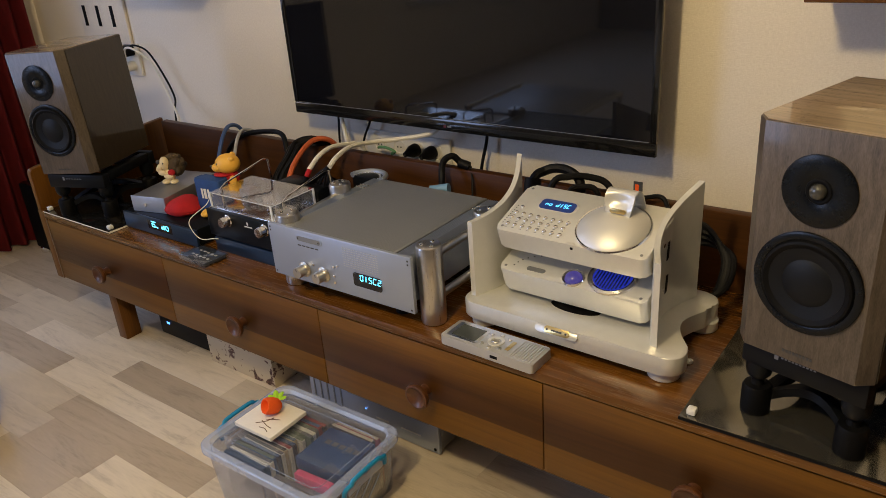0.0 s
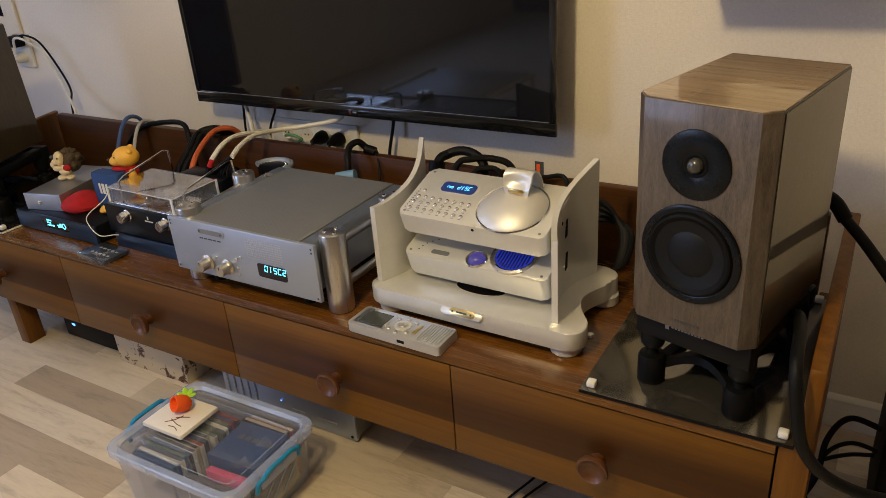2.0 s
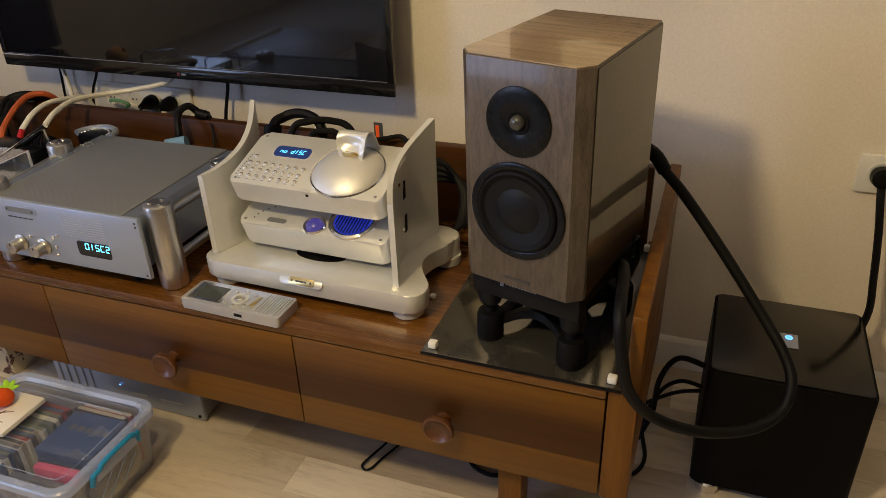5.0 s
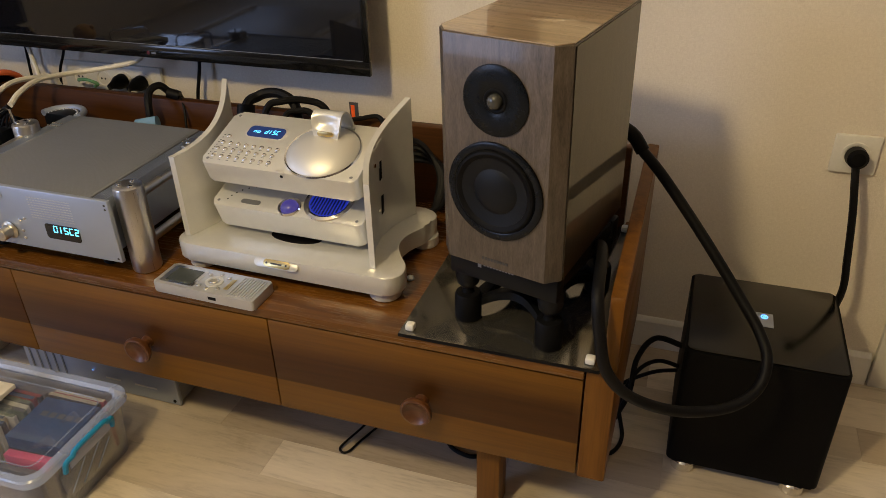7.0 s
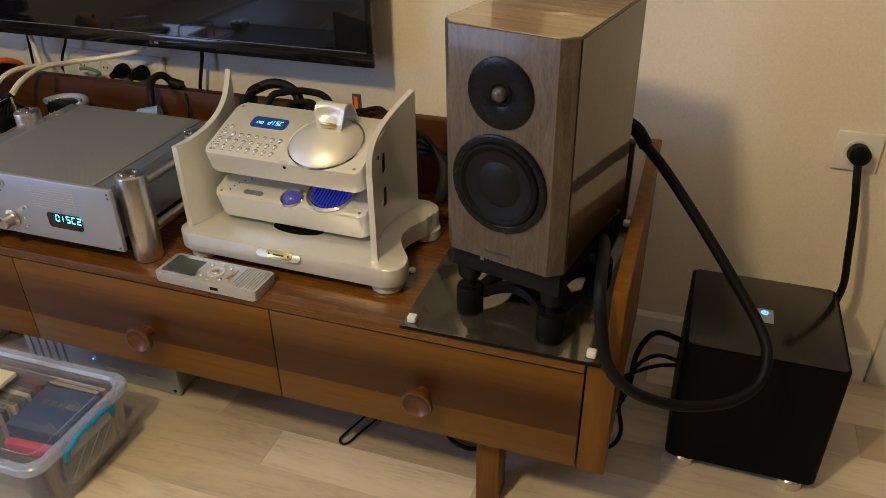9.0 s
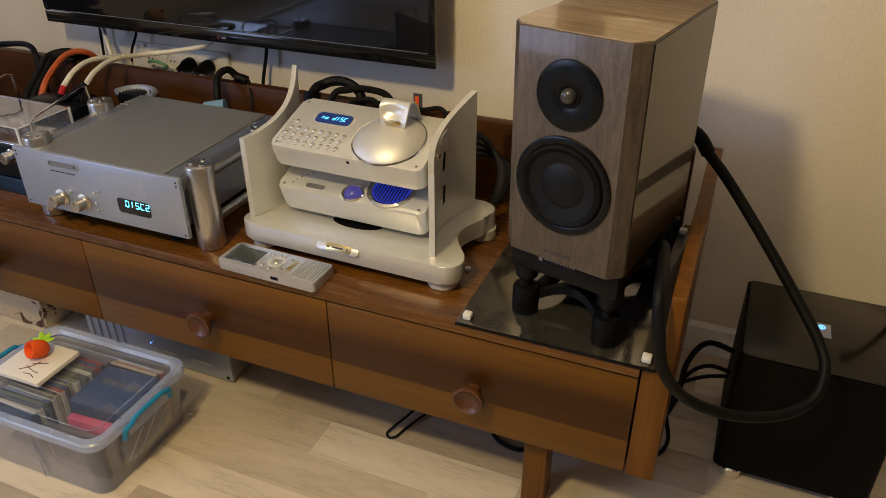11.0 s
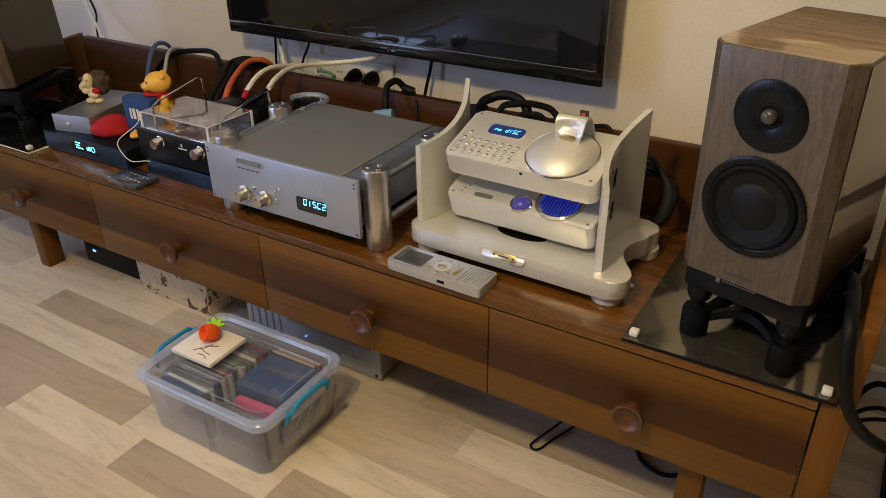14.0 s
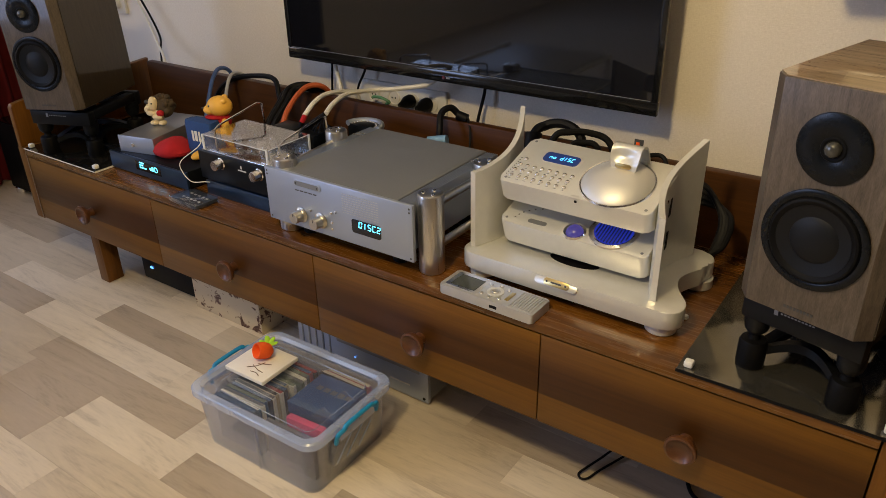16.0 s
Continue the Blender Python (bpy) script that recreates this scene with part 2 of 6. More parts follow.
WHITE_CABLE = plain("white_cable", (0.72, 0.70, 0.64), 0.5, vary=0.06)
CABLE = plain("black_cable", (0.005, 0.005, 0.006), 0.5, vary=0.3, scale=60, grain=0.2, Specular_IOR_Level=0.15)
CABLE_ORANGE = plain("orange_cable", (0.48, 0.10, 0.03), 0.6, vary=0.15, scale=60, grain=0.2)
CABLE_BLUE = plain("blue_cable", (0.05, 0.10, 0.27), 0.55, vary=0.15, scale=60)
CABLE_GREY = plain("grey_cable", (0.42, 0.42, 0.43), 0.5)
RED_FELT = plain("red_felt", (0.40, 0.007, 0.013), 0.9, vary=0.15, scale=60, grain=0.5)
RED_CURTAIN = plain("red_curtain_cloth", (0.16, 0.006, 0.008), 0.9, vary=0.2, scale=30, grain=0.3)
YELLOW = plain("yellow_vinyl", (0.80, 0.44, 0.06), 0.5, vary=0.06)
CREAM = plain("cream_vinyl", (0.72, 0.60, 0.38), 0.55, vary=0.06)
BROWN_FUR = plain("brown_fur", (0.062, 0.042, 0.022), 0.9, vary=0.4, scale=90, grain=0.6)
BLUE_SHELL = plain("blue_speaker_cloth", (0.016, 0.062, 0.22), 0.65, vary=0.15, scale=90, grain=0.3)
TEAL = plain("teal_clip", (0.012, 0.25, 0.52), 0.4)
ORANGE_FELT = plain("orange_felt", (0.86, 0.11, 0.01), 0.85, vary=0.1, scale=60, grain=0.4)
GREEN_FELT = plain("green_felt", (0.36, 0.66, 0.03), 0.85, vary=0.1, scale=60, grain=0.4)
TUB = clear("clear_tub_plastic", (0.84, 0.85, 0.88), 0.10, 0.08)
TUB_LID = clear("clear_lid_plastic", (0.95, 0.96, 0.97), 0.06, 0.035)
TUB_RIM = clear("cloudy_rim_plastic", (0.9, 0.92, 0.95), 0.2, 0.29)
ACRYLIC = clear("clear_acrylic", (0.96, 0.97, 0.98), 0.01)
GLASS = clear("tube_glass", (0.9, 0.9, 0.9), 0.01, 0.05)
CARD_WHITE = plain("white_card", (0.80, 0.77, 0.71), 0.6, vary=0.05)
BLUE_COVER = plain("navy_cover", (0.028, 0.080, 0.23), 0.35, vary=0.15)
PINK = plain("pink_case", (0.72, 0.09, 0.21), 0.45)
FLORAL = patterned("floral_card", (0.60, 0.51, 0.36), (0.14, 0.07, 0.05), 26, 0.58)
DISPLAY = glow("display_backlight", (0.003, 0.05, 0.26), 0.45)
DIGITS = glow("display_digits", (0.12, 0.72, 1.0), 3.2)
DIGITS_PALE = glow("display_digits_pale", (0.10, 0.55, 1.0), 2.6)
BLUE_LED = glow("blue_led", (0.10, 0.34, 1.0), 3.0)
BLUE_WINDOW = glow("blue_lit_window", (0.03, 0.06, 0.75), 0.45)
PURPLE = glow("violet_lens", (0.16, 0.12, 0.62), 0.35)
LETTER = plain("printed_grey", (0.62, 0.62, 0.62), 0.5)
INK = plain("dark_ink", (0.05, 0.05, 0.055), 0.6)


# ---- building blocks ----
def add_box(bm, x0, x1, y0, y1, z0, z1, bevel=0.0, segs=2, m=None):
    made = bmesh.ops.create_cube(bm, size=1)["verts"]
    bmesh.ops.transform(bm, verts=made, matrix=pose((x0 + x1) / 2, (y0 + y1) / 2, (z0 + z1) / 2) @ Matrix.Diagonal((x1 - x0, y1 - y0, z1 - z0, 1)))
    if bevel:
        edges = list({e for v in made for e in v.link_edges})
        out = bmesh.ops.bevel(bm, geom=edges, offset=bevel, segments=segs, profile=0.5, affect="EDGES", clamp_overlap=True)
        made = list({v for f in out["faces"] for v in f.verts} | {v for v in made if v.is_valid})
    if m is not None:
        bmesh.ops.transform(bm, verts=made, matrix=m)
    return bm


def block(x0, x1, y0, y1, z0, z1, bevel=0.0, segs=2, m=None):
    return add_box(bmesh.new(), x0, x1, y0, y1, z0, z1, bevel, segs, m)


def add_lathe(bm, profile, seg=32, m=Matrix()):
    """A turned shape about the local z axis, from (radius, height) pairs."""
    rings = []
    for r, h in profile:
        if r < 1e-6:
            rings.append([bm.verts.new(m @ Vector((0, 0, h)))])
        else:
            rings.append([bm.verts.new(m @ Vector((r * math.cos(2 * math.pi * i / seg), r * math.sin(2 * math.pi * i / seg), h))) for i in range(seg)])
    for a, b in zip(rings, rings[1:]):
        for i in range(seg):
            j = (i + 1) % seg
            if len(a) == 1 and len(b) == 1:
                continue
            if len(a) == 1:
                bm.faces.new((a[0], b[j], b[i]))
            elif len(b) == 1:
                bm.faces.new((a[i], a[j], b[0]))
            else:
                bm.faces.new((a[i], a[j], b[j], b[i]))
    return bm


def lathe(profile, seg=32, m=Matrix()):
    return add_lathe(bmesh.new(), profile, seg, m)


def rod(r, h, bevel=0.001, seg=24, m=Matrix()):
    b = min(bevel, r * 0.5, h * 0.4)
    return [(0, 0), (r - b, 0), (r, b), (r, h - b), (r - b, h), (0, h)], seg, m


def add_prism(bm, outline, z0, z1, bevel=0.0, m=Matrix()):
    low = [bm.verts.new((x, y, z0)) for x, y in outline]
    high = [bm.verts.new((x, y, z1)) for x, y in outline]
    n = len(outline)
    faces = [bm.faces.new(low[::-1]), bm.faces.new(high)]
    for i in range(n):
        j = (i + 1) % n
        faces.append(bm.faces.new((low[i], low[j], high[j], high[i])))
    made = low + high
    if bevel:
        edges = [e for f in faces[:2] for e in f.edges]
        out = bmesh.ops.bevel(bm, geom=edges, offset=bevel, segments=2, profile=0.5, affect="EDGES", clamp_overlap=True)
        made = list({v for f in out["faces"] for v in f.verts} | {v for v in made if v.is_valid})
    bmesh.ops.transform(bm, verts=made, matrix=m)
    return bm


def prism(outline, z0, z1, bevel=0.0, m=Matrix()):
    return add_prism(bmesh.new(), outline, z0, z1, bevel, m)


def rounded(x0, x1, y0, y1, r, n=6):
    pts = []
    for cx, cy, a in ((x1 - r, y0 + r, -90), (x1 - r, y1 - r, 0), (x0 + r, y1 - r, 90), (x0 + r, y0 + r, 180)):
        for i in range(n + 1):
            t = radians(a + 90 * i / n)
            pts.append((cx + r * math.cos(t), cy + r * math.sin(t)))
    return pts


def smooth_line(points, steps=8):
    """A Catmull-Rom line through the points."""
    p = [Vector(q) for q in points]
    p = [2 * p[0] - p[1], *p, 2 * p[-1] - p[-2]]
    out = []
    for a, b, c, d in zip(p, p[1:], p[2:], p[3:]):
        for i in range(steps):
            t = i / steps
            out.append(0.5 * (2 * b + (c - a) * t + (2 * a - 5 * b + 4 * c - d) * t * t + (3 * b - a - 3 * c + d) * t ** 3))
    return out + [p[-2]]


def add_tube(bm, points, r, seg=8, smooth=True, steps=8):
    line = smooth_line(points, steps) if smooth else [Vector(q) for q in points]
    side, rings = None, []
    for i, q in enumerate(line):
        way = (line[min(i + 1, len(line) - 1)] - line[max(i - 1, 0)]).normalized()
        if side is None:
            side = way.cross(Vector((0, 0, 1)) if abs(way.z) < 0.9 else Vector((1, 0, 0))).normalized()
        side = (side - way * side.dot(way)).normalized()
        up = way.cross(side)
        rings.append([bm.verts.new(q + r * (math.cos(2 * math.pi * k / seg) * side + math.sin(2 * math.pi * k / seg) * up)) for k in range(seg)])
    for a, b in zip(rings, rings[1:]):
        for k in range(seg):
            j = (k + 1) % seg
            bm.faces.new((a[k], a[j], b[j], b[k]))
    bm.faces.new(rings[0][::-1])
    bm.faces.new(rings[-1])
    return bm


def tube(points, r, seg=8, smooth=True, steps=8):
    return add_tube(bmesh.new(), points, r, seg, smooth, steps)


def add_ball(bm, centre, radii, seg=20, rings=12, m=Matrix()):
    made = bmesh.ops.create_uvsphere(bm, u_segments=seg, v_segments=rings, radius=1)["verts"]
    bmesh.ops.transform(bm, verts=made, matrix=m @ Matrix.Translation(centre) @ Matrix.Diagonal((*radii, 1)))
    return bm


def ball(centre, radii, seg=20, rings=12, m=Matrix()):
    return add_ball(bmesh.new(), centre, radii, seg, rings, m)


def finish(bm, name, material, sharp=35):
    bmesh.ops.recalc_face_normals(bm, faces=bm.faces)
    mesh = bpy.data.meshes.new(name)
    for f in bm.faces:
        f.smooth = True
    for e in bm.edges:
        e.smooth = len(e.link_faces) != 2 or e.calc_face_angle(0) < radians(sharp)
    bm.to_mesh(mesh)
    bm.free()
    mesh.materials.append(material)
    return mesh


def thing(name, m, label, category, group="", kind=""):
    ob = new(name)
    ob.matrix_basis = m
    ob.empty_display_size = 0.02
    return tagged(ob, label, category, group, kind)


def part(name, bm, material, parent, label=""):
    ob = new(name, finish(bm, name, material))
    ob.parent = parent
    return tagged(ob, label)


def solid(name, bm, material, label, category, group="", kind="", m=Matrix()):
    ob = new(name, finish(bm, name, material))
    ob.matrix_basis = m
    return tagged(ob, label, category, group, kind)


SEGMENTS = {"D": "abcdef", "I": "i", "S": "afgcd", "C": "afed", "2": "abged", "n": "gce", "o": "gcde", "d": "bgcde", " ": ""}


def segment_text(name, text, w, h, pitch, stroke, m, material, parent, label=""):
    """Characters of a segment display as thin raised bars; m places the text's middle, facing local +z."""
    bm, k, half = bmesh.new(), stroke / 2, h / 2
    for n, ch in enumerate(text):
        x0 = (n - (len(text) - 1) / 2) * pitch - w / 2
        x1, xm = x0 + w, x0 + w / 2
        bars = {"a": (x0, x1, half - k, half + k), "g": (x0, x1, -k, k), "d": (x0, x1, -half - k, -half + k), "f": (x0 - k, x0 + k, k, half), "b": (x1 - k, x1 + k, k, half),
                "e": (x0 - k, x0 + k, -half, -k), "c": (x1 - k, x1 + k, -half, -k), "i": (xm - k, xm + k, -half, half)}
        for c in SEGMENTS[ch]:
            a, b, y0, y1 = bars[c]
            add_box(bm, a, b, y0, y1, 0.0, 0.0004)
    for v in bm.verts:
        v.co.x += 0.12 * v.co.y
    bmesh.ops.transform(bm, verts=bm.verts, matrix=m)
    return part(name, bm, material, parent, label)



def world_part(name, bm, material, parent, label=""):
    """A part whose shape is given in world coordinates."""
    m, up = Matrix(), parent
    while up:
        m, up = up.matrix_basis @ m, up.parent
    bmesh.ops.transform(bm, verts=bm.verts, matrix=m.inverted())
    return part(name, bm, material, parent, label)


def moved_part(name, bm, material, parent, place, label=""):
    """A part with its own origin at a place in its parent."""
    ob = part(name, bm, material, parent, label)
    ob.location = place
    return ob


# ---- the room ----
X0, X1, Y0, Y1, H = -3.4, 1.6, -4.0, 1.70, 2.6
floor = solid("floor", block(X0, X1, Y0, Y1, -0.06, -0.008), plain("floor_underlay", (0.12, 0.10, 0.08), 0.8), "oak laminate floor of short mixed-tone strips", "floor", kind="structure")
solid("wall_north", block(X0 - 0.1, X1 + 0.1, Y1, Y1 + 0.1, -0.06, H), PAINT, "cream textured wall behind the television", "wall", kind="structure")
# East and south walls stay out of view; their dark tone limits fill.
solid("wall_east", block(X1, X1 + 0.1, Y0, Y1, -0.06, H), UNSEEN_DARK, "unseen side wall, darkened to cut bounced light", "wall", kind="structure")
solid("wall_south", block(X0 - 0.1, X1 + 0.1, Y0 - 0.1, Y0, -0.06, H), UNSEEN_DARK, "unseen wall across the room, darkened to cut bounced light", "wall", kind="structure")
SILL, WINZ = 0.64, 2.15
WINDOWS = ((-2.75, -1.05), (0.15, 1.05))
west = block(X0 - 0.1, X0, Y0, Y1, -0.06, SILL)
add_box(west, X0 - 0.1, X0, Y0, Y1, WINZ, H)
for y0, y1 in ((Y0, WINDOWS[0][0]), (WINDOWS[0][1], WINDOWS[1][0]), (WINDOWS[1][1], Y1)):
    add_box(west, X0 - 0.1, X0, y0, y1, SILL, WINZ)
solid("wall_west", west, PAINT, "cream painted wall with a window opening", "wall", kind="structure")
solid("ceiling", block(X0 - 0.1, X1 + 0.1, Y0 - 0.1, Y1 + 0.1, H, H + 0.1), CEILING, "plain white ceiling", "ceiling", kind="structure")
for k, (win0, win1) in enumerate(WINDOWS):
    window = thing("window_%d" % (k + 1), pose(X0 - 0.05, win0, SILL), "white-framed window letting in dusk light", "window", kind="structure")
    ww, wh = win1 - win0, WINZ - SILL
    for y0, y1, z0, z1 in ((0.0, ww, 0.0, 0.05), (0.0, ww, wh - 0.05, wh), (0.0, 0.05, 0.05, wh - 0.05), (ww - 0.05, ww, 0.05, wh - 0.05), (ww / 2 - 0.03, ww / 2 + 0.03, 0.05, wh - 0.05)):
        part("window_frame", block(-0.03, 0.03, y0, y1, z0, z1, 0.004), TRIM, window)
    part("window_sill", block(0.0, 0.14, -0.04, ww + 0.04, -0.03, -0.002, 0.004), TRIM, window)

for name, x0, x1 in (("baseboard", X0, 0.515),):
    profile = [(0.0, 0.0), (-0.016, 0.0), (-0.016, 0.052), (-0.012, 0.060), (-0.012, 0.070), (-0.006, 0.078), (0.0, 0.080)]
    bm = prism([(y, z) for y, z in profile], x0, x1, m=pose(0, Y1, 0) @ Matrix(((0, 0, 1, 0), (1, 0, 0, 0), (0, 1, 0, 0), (0, 0, 0, 1))))
    solid(name, bm, TRIM, "white moulded baseboard along the wall", "baseboard", kind="structure")
door = thing("door_1", pose(0.95, Y1, 0), "white panelled door in a white casing", "door", kind="structure")
part("casing", block(-0.43, -0.35, -0.02, -0.002, 0.0, 2.1, 0.004), TRIM, door)
part("casing", block(0.35, 0.43, -0.02, -0.002, 0.0, 2.1, 0.004), TRIM, door)
part("casing", block(-0.43, 0.43, -0.02, -0.002, 2.102, 2.18, 0.004), TRIM, door)
part("leaf", block(-0.345, 0.345, -0.012, -0.002, 0.008, 2.09, 0.002), TRIM, door)

lamp_thing = thing("ceiling_lamp", pose(LAMP[0], LAMP[1], 0), "warm ceiling lamp with an opal bulb", "lamp")
part("canopy", lathe(*rod(0.06, 0.03, 0.006, 24, pose(0, 0, H - 0.0301))), CHROME, lamp_thing)
part("stem", lathe(*rod(0.006, 0.49, 0.001, 12, pose(0, 0, 2.08))), CHROME, lamp_thing)
part("cap", lathe(*rod(0.04, 0.03, 0.004, 24, pose(0, 0, 2.049))), CHROME, lamp_thing)

# red curtain: folds along the west wall
curtain = bmesh.new()
rows = []
for i in range(141):
    y = 1.10 + 0.49 * i / 140
    fold = 0.035 * math.sin(y * 92) + 0.012 * math.sin(y * 37 + 1)
    rows.append([curtain.verts.new((-3.27 + fold * (0.75 + 0.25 * z / 2.4) + 0.01 * math.sin(z * 3 + y * 5), y, z)) for z in (0.012, 0.4, 0.9, 1.5, 2.0, 2.45)])
for a, b in zip(rows, rows[1:]):
    for k in range(5):
        curtain.faces.new((a[k], b[k], b[k + 1], a[k + 1]))
bmesh.ops.solidify(curtain, geom=curtain.faces[:], thickness=0.004)
solid("curtain", curtain, RED_CURTAIN, "deep red floor-length curtain hanging in folds", "curtain")
solid("curtain_rod", tube([(-3.27, -2.3, 2.47), (-3.27, 1.66, 2.47)], 0.012, 10, False), KNOB_WOOD, "dark wooden curtain rod above the curtain", "curtain rod")

# ---- television ----
TVX0, TVX1, TVZ, TVY = -1.751, -0.617, 0.657, 1.585
tv = thing("television", pose((TVX0 + TVX1) / 2, TVY, TVZ), "large black flat television switched off, hung on the wall", "television")
hw, th = (TVX1 - TVX0) / 2, 0.665
part("housing", block(-hw + 0.02, hw - 0.02, 0.012, 0.05, 0.02, th - 0.02, 0.008), BLACK, tv)
part("bezel", block(-hw, hw, 0.0, 0.011, 0.0, 0.032, 0.003), BLACK_GLOSS, tv)
part("glass_edge", block(-hw + 0.018, hw - 0.018, 0.0018, 0.0029, 0.0322, 0.0334), SILVER_COVER, tv, "thin bright edge of the glass")
part("bezel", block(-hw, hw, 0.0, 0.011, th - 0.016, th, 0.003), BLACK_GLOSS, tv)
part("bezel", block(-hw, -hw + 0.016, 0.0, 0.011, 0.0322, th - 0.0162, 0.003), BLACK_GLOSS, tv)
part("bezel", block(hw - 0.016, hw, 0.0, 0.011, 0.0322, th - 0.0162, 0.003), BLACK_GLOSS, tv)
part("screen", block(-hw + 0.0162, hw - 0.0162, 0.003, 0.0115, 0.0322, th - 0.0162), SCREEN, tv)
part("badge", lathe(*rod(0.0045, 0.0012, 0.0003, 16, pose(-0.006, 0.0002, 0.013, 90, 0, 0))), plain("dull_red", (0.10, 0.010, 0.014), 0.4), tv, "small round dark red badge")
part("badge", block(0.003, 0.015, -0.001, 0.0002, 0.011, 0.0155), SILVER_COVER, tv)
part("wall_bracket", block(-0.25, 0.25, 0.0502, Y1 - TVY - 0.001, 0.2, 0.45), BLACK, tv)


# ---- the long sideboard ----
TOP = 0.418
side = thing("sideboard", pose(-1.2, 1.28, 0), "long low walnut sideboard with four drawers on block legs", "sideboard")
world_part("top", block(-2.353, -0.045, 1.036, 1.503, 0.398, TOP, 0.003), WALNUT_TOP, side)
for x0, x1 in ((-2.40, -2.355), (-0.043, 0.003)):
    upright = Matrix(((0, 0, 1, 0), (1, 0, 0, 0), (0, 1, 0, 0), (0, 0, 0, 1)))
    world_part("end_panel", prism([(1.042, 0.188), (1.532, 0.188), (1.532, TOP), (1.042, TOP)], x0, x1, 0.003, upright), WALNUT_SIDE, side)
    outline = [(1.044, TOP + 0.0004), (1.532, TOP + 0.0004), (1.532, 0.592), (1.075, 0.553), (1.050, 0.549), (1.044, 0.540)]
    b0, b1 = (x0, x1 - 0.024) if x0 < -1 else (x0 + 0.024, x1)
    world_part("end_board", prism(outline, b0, b1, 0.003, upright), WALNUT_SIDE, side)
world_part("back_panel", block(-2.353, -0.045, 1.505, 1.530, 0.19, 0.590, 0.003), WALNUT_SHADED, side)
world_part("bottom_panel", block(-2.353, -0.045, 1.064, 1.503, 0.196, 0.21), WALNUT_SIDE, side)
for x in (-1.758, -1.174, -0.600):
    world_part("divider", block(x - 0.009, x + 0.009, 1.066, 1.503, 0.2102, 0.3978), WALNUT_SIDE, side)
KNOB_SHAPE = [(0.0, 0.0), (0.013, 0.0), (0.011, 0.010), (0.014, 0.018), (0.026, 0.024), (0.0285, 0.030), (0.0275, 0.035), (0.0235, 0.036), (0.019, 0.032), (0.010, 0.028), (0.0, 0.027)]
for x0, x1, kx in ((-2.3525, -1.7588, -2.06), (-1.7572, -1.1748, -1.451), (-1.1732, -0.6008, -0.877), (-0.5992, -0.0455, -0.314)):
    cx, cz = (x0 + x1) / 2, 0.2925
    w, h = (x1 - x0) / 2, 0.1005
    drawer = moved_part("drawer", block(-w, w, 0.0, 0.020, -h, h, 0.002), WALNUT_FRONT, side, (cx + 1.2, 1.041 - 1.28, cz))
    part("knob", lathe(KNOB_SHAPE, 32, pose(kx - cx, 0.0, 0.283 - cz, 90, 0, 0)), KNOB_WOOD, drawer, "turned wooden knob")
# Painted glint: the bright line where end panel and drawer meet.
world_part("edge_band", block(-2.3565, -2.3545, 1.0390, 1.0418, 0.192, 0.396), plain("glint_strip", (0.17, 0.13, 0.10), 0.35), side, "pale strip painted as the edge's glint")
for x in (-2.162, -0.207):
    for y in (1.108, 1.43):
        world_part("leg", block(x - 0.022, x + 0.022, y - 0.027, y + 0.027, 0.0, 0.1955, 0.003), WALNUT_SIDE, side)
world_part("leg", block(-0.625, -0.595, 1.25, 1.28, 0.0, 0.1955, 0.003), BLACK, side, "dark middle leg")


# ---- smoked glass plates under the loudspeakers ----
def glass_plate(x0, x1, y0, y1, clear_edge):
    t = thing("glass_plate", pose((x0 + x1) / 2, (y0 + y1) / 2, TOP), "dark polished plate with white corner bumpers on the sideboard", "glass plate", "speaker plates")
    hx, hy = (x1 - x0) / 2, (y1 - y0) / 2
    part("plate", block(-hx, hx, -hy, hy, 0.0004, 0.006, 0.001), SMOKED if clear_edge else PLATE_MIRROR, t)
    if clear_edge:
        # White strips paint the gleam on the front and right glass edges.
        part("bright_edge", block(-hx, hx, -hy - 0.0012, -hy - 0.0002, 0.0028, 0.0056), CARD_WHITE, t, "white strip painted as the glass edge's gleam")
        part("bright_edge", block(hx + 0.0002, hx + 0.0012, -hy, hy, 0.0008, 0.0056), CARD_WHITE, t)
    else:
        part("dark_edge", block(-hx, hx, -hy - 0.0014, -hy - 0.0002, 0.0006, 0.0059), BLACK, t, "black front edge")
        part("dark_edge", block(hx + 0.0002, hx + 0.0012, -hy, hy, 0.0006, 0.0059), BLACK, t)
    for sx in (-1, 1):
        for sy in (-1, 1):
            part("bumper", block(-0.0075, 0.0075, -0.0075, 0.0075, 0.0062, 0.018, 0.003, 2, pose(sx * (hx - 0.016), sy * (hy - 0.016), 0)), WHITE, t)


glass_plate(-0.348, -0.0230, 1.034, 1.495, False)
glass_plate(-2.350, -1.987, 1.036, 1.495, True)
DECK = TOP + 0.006


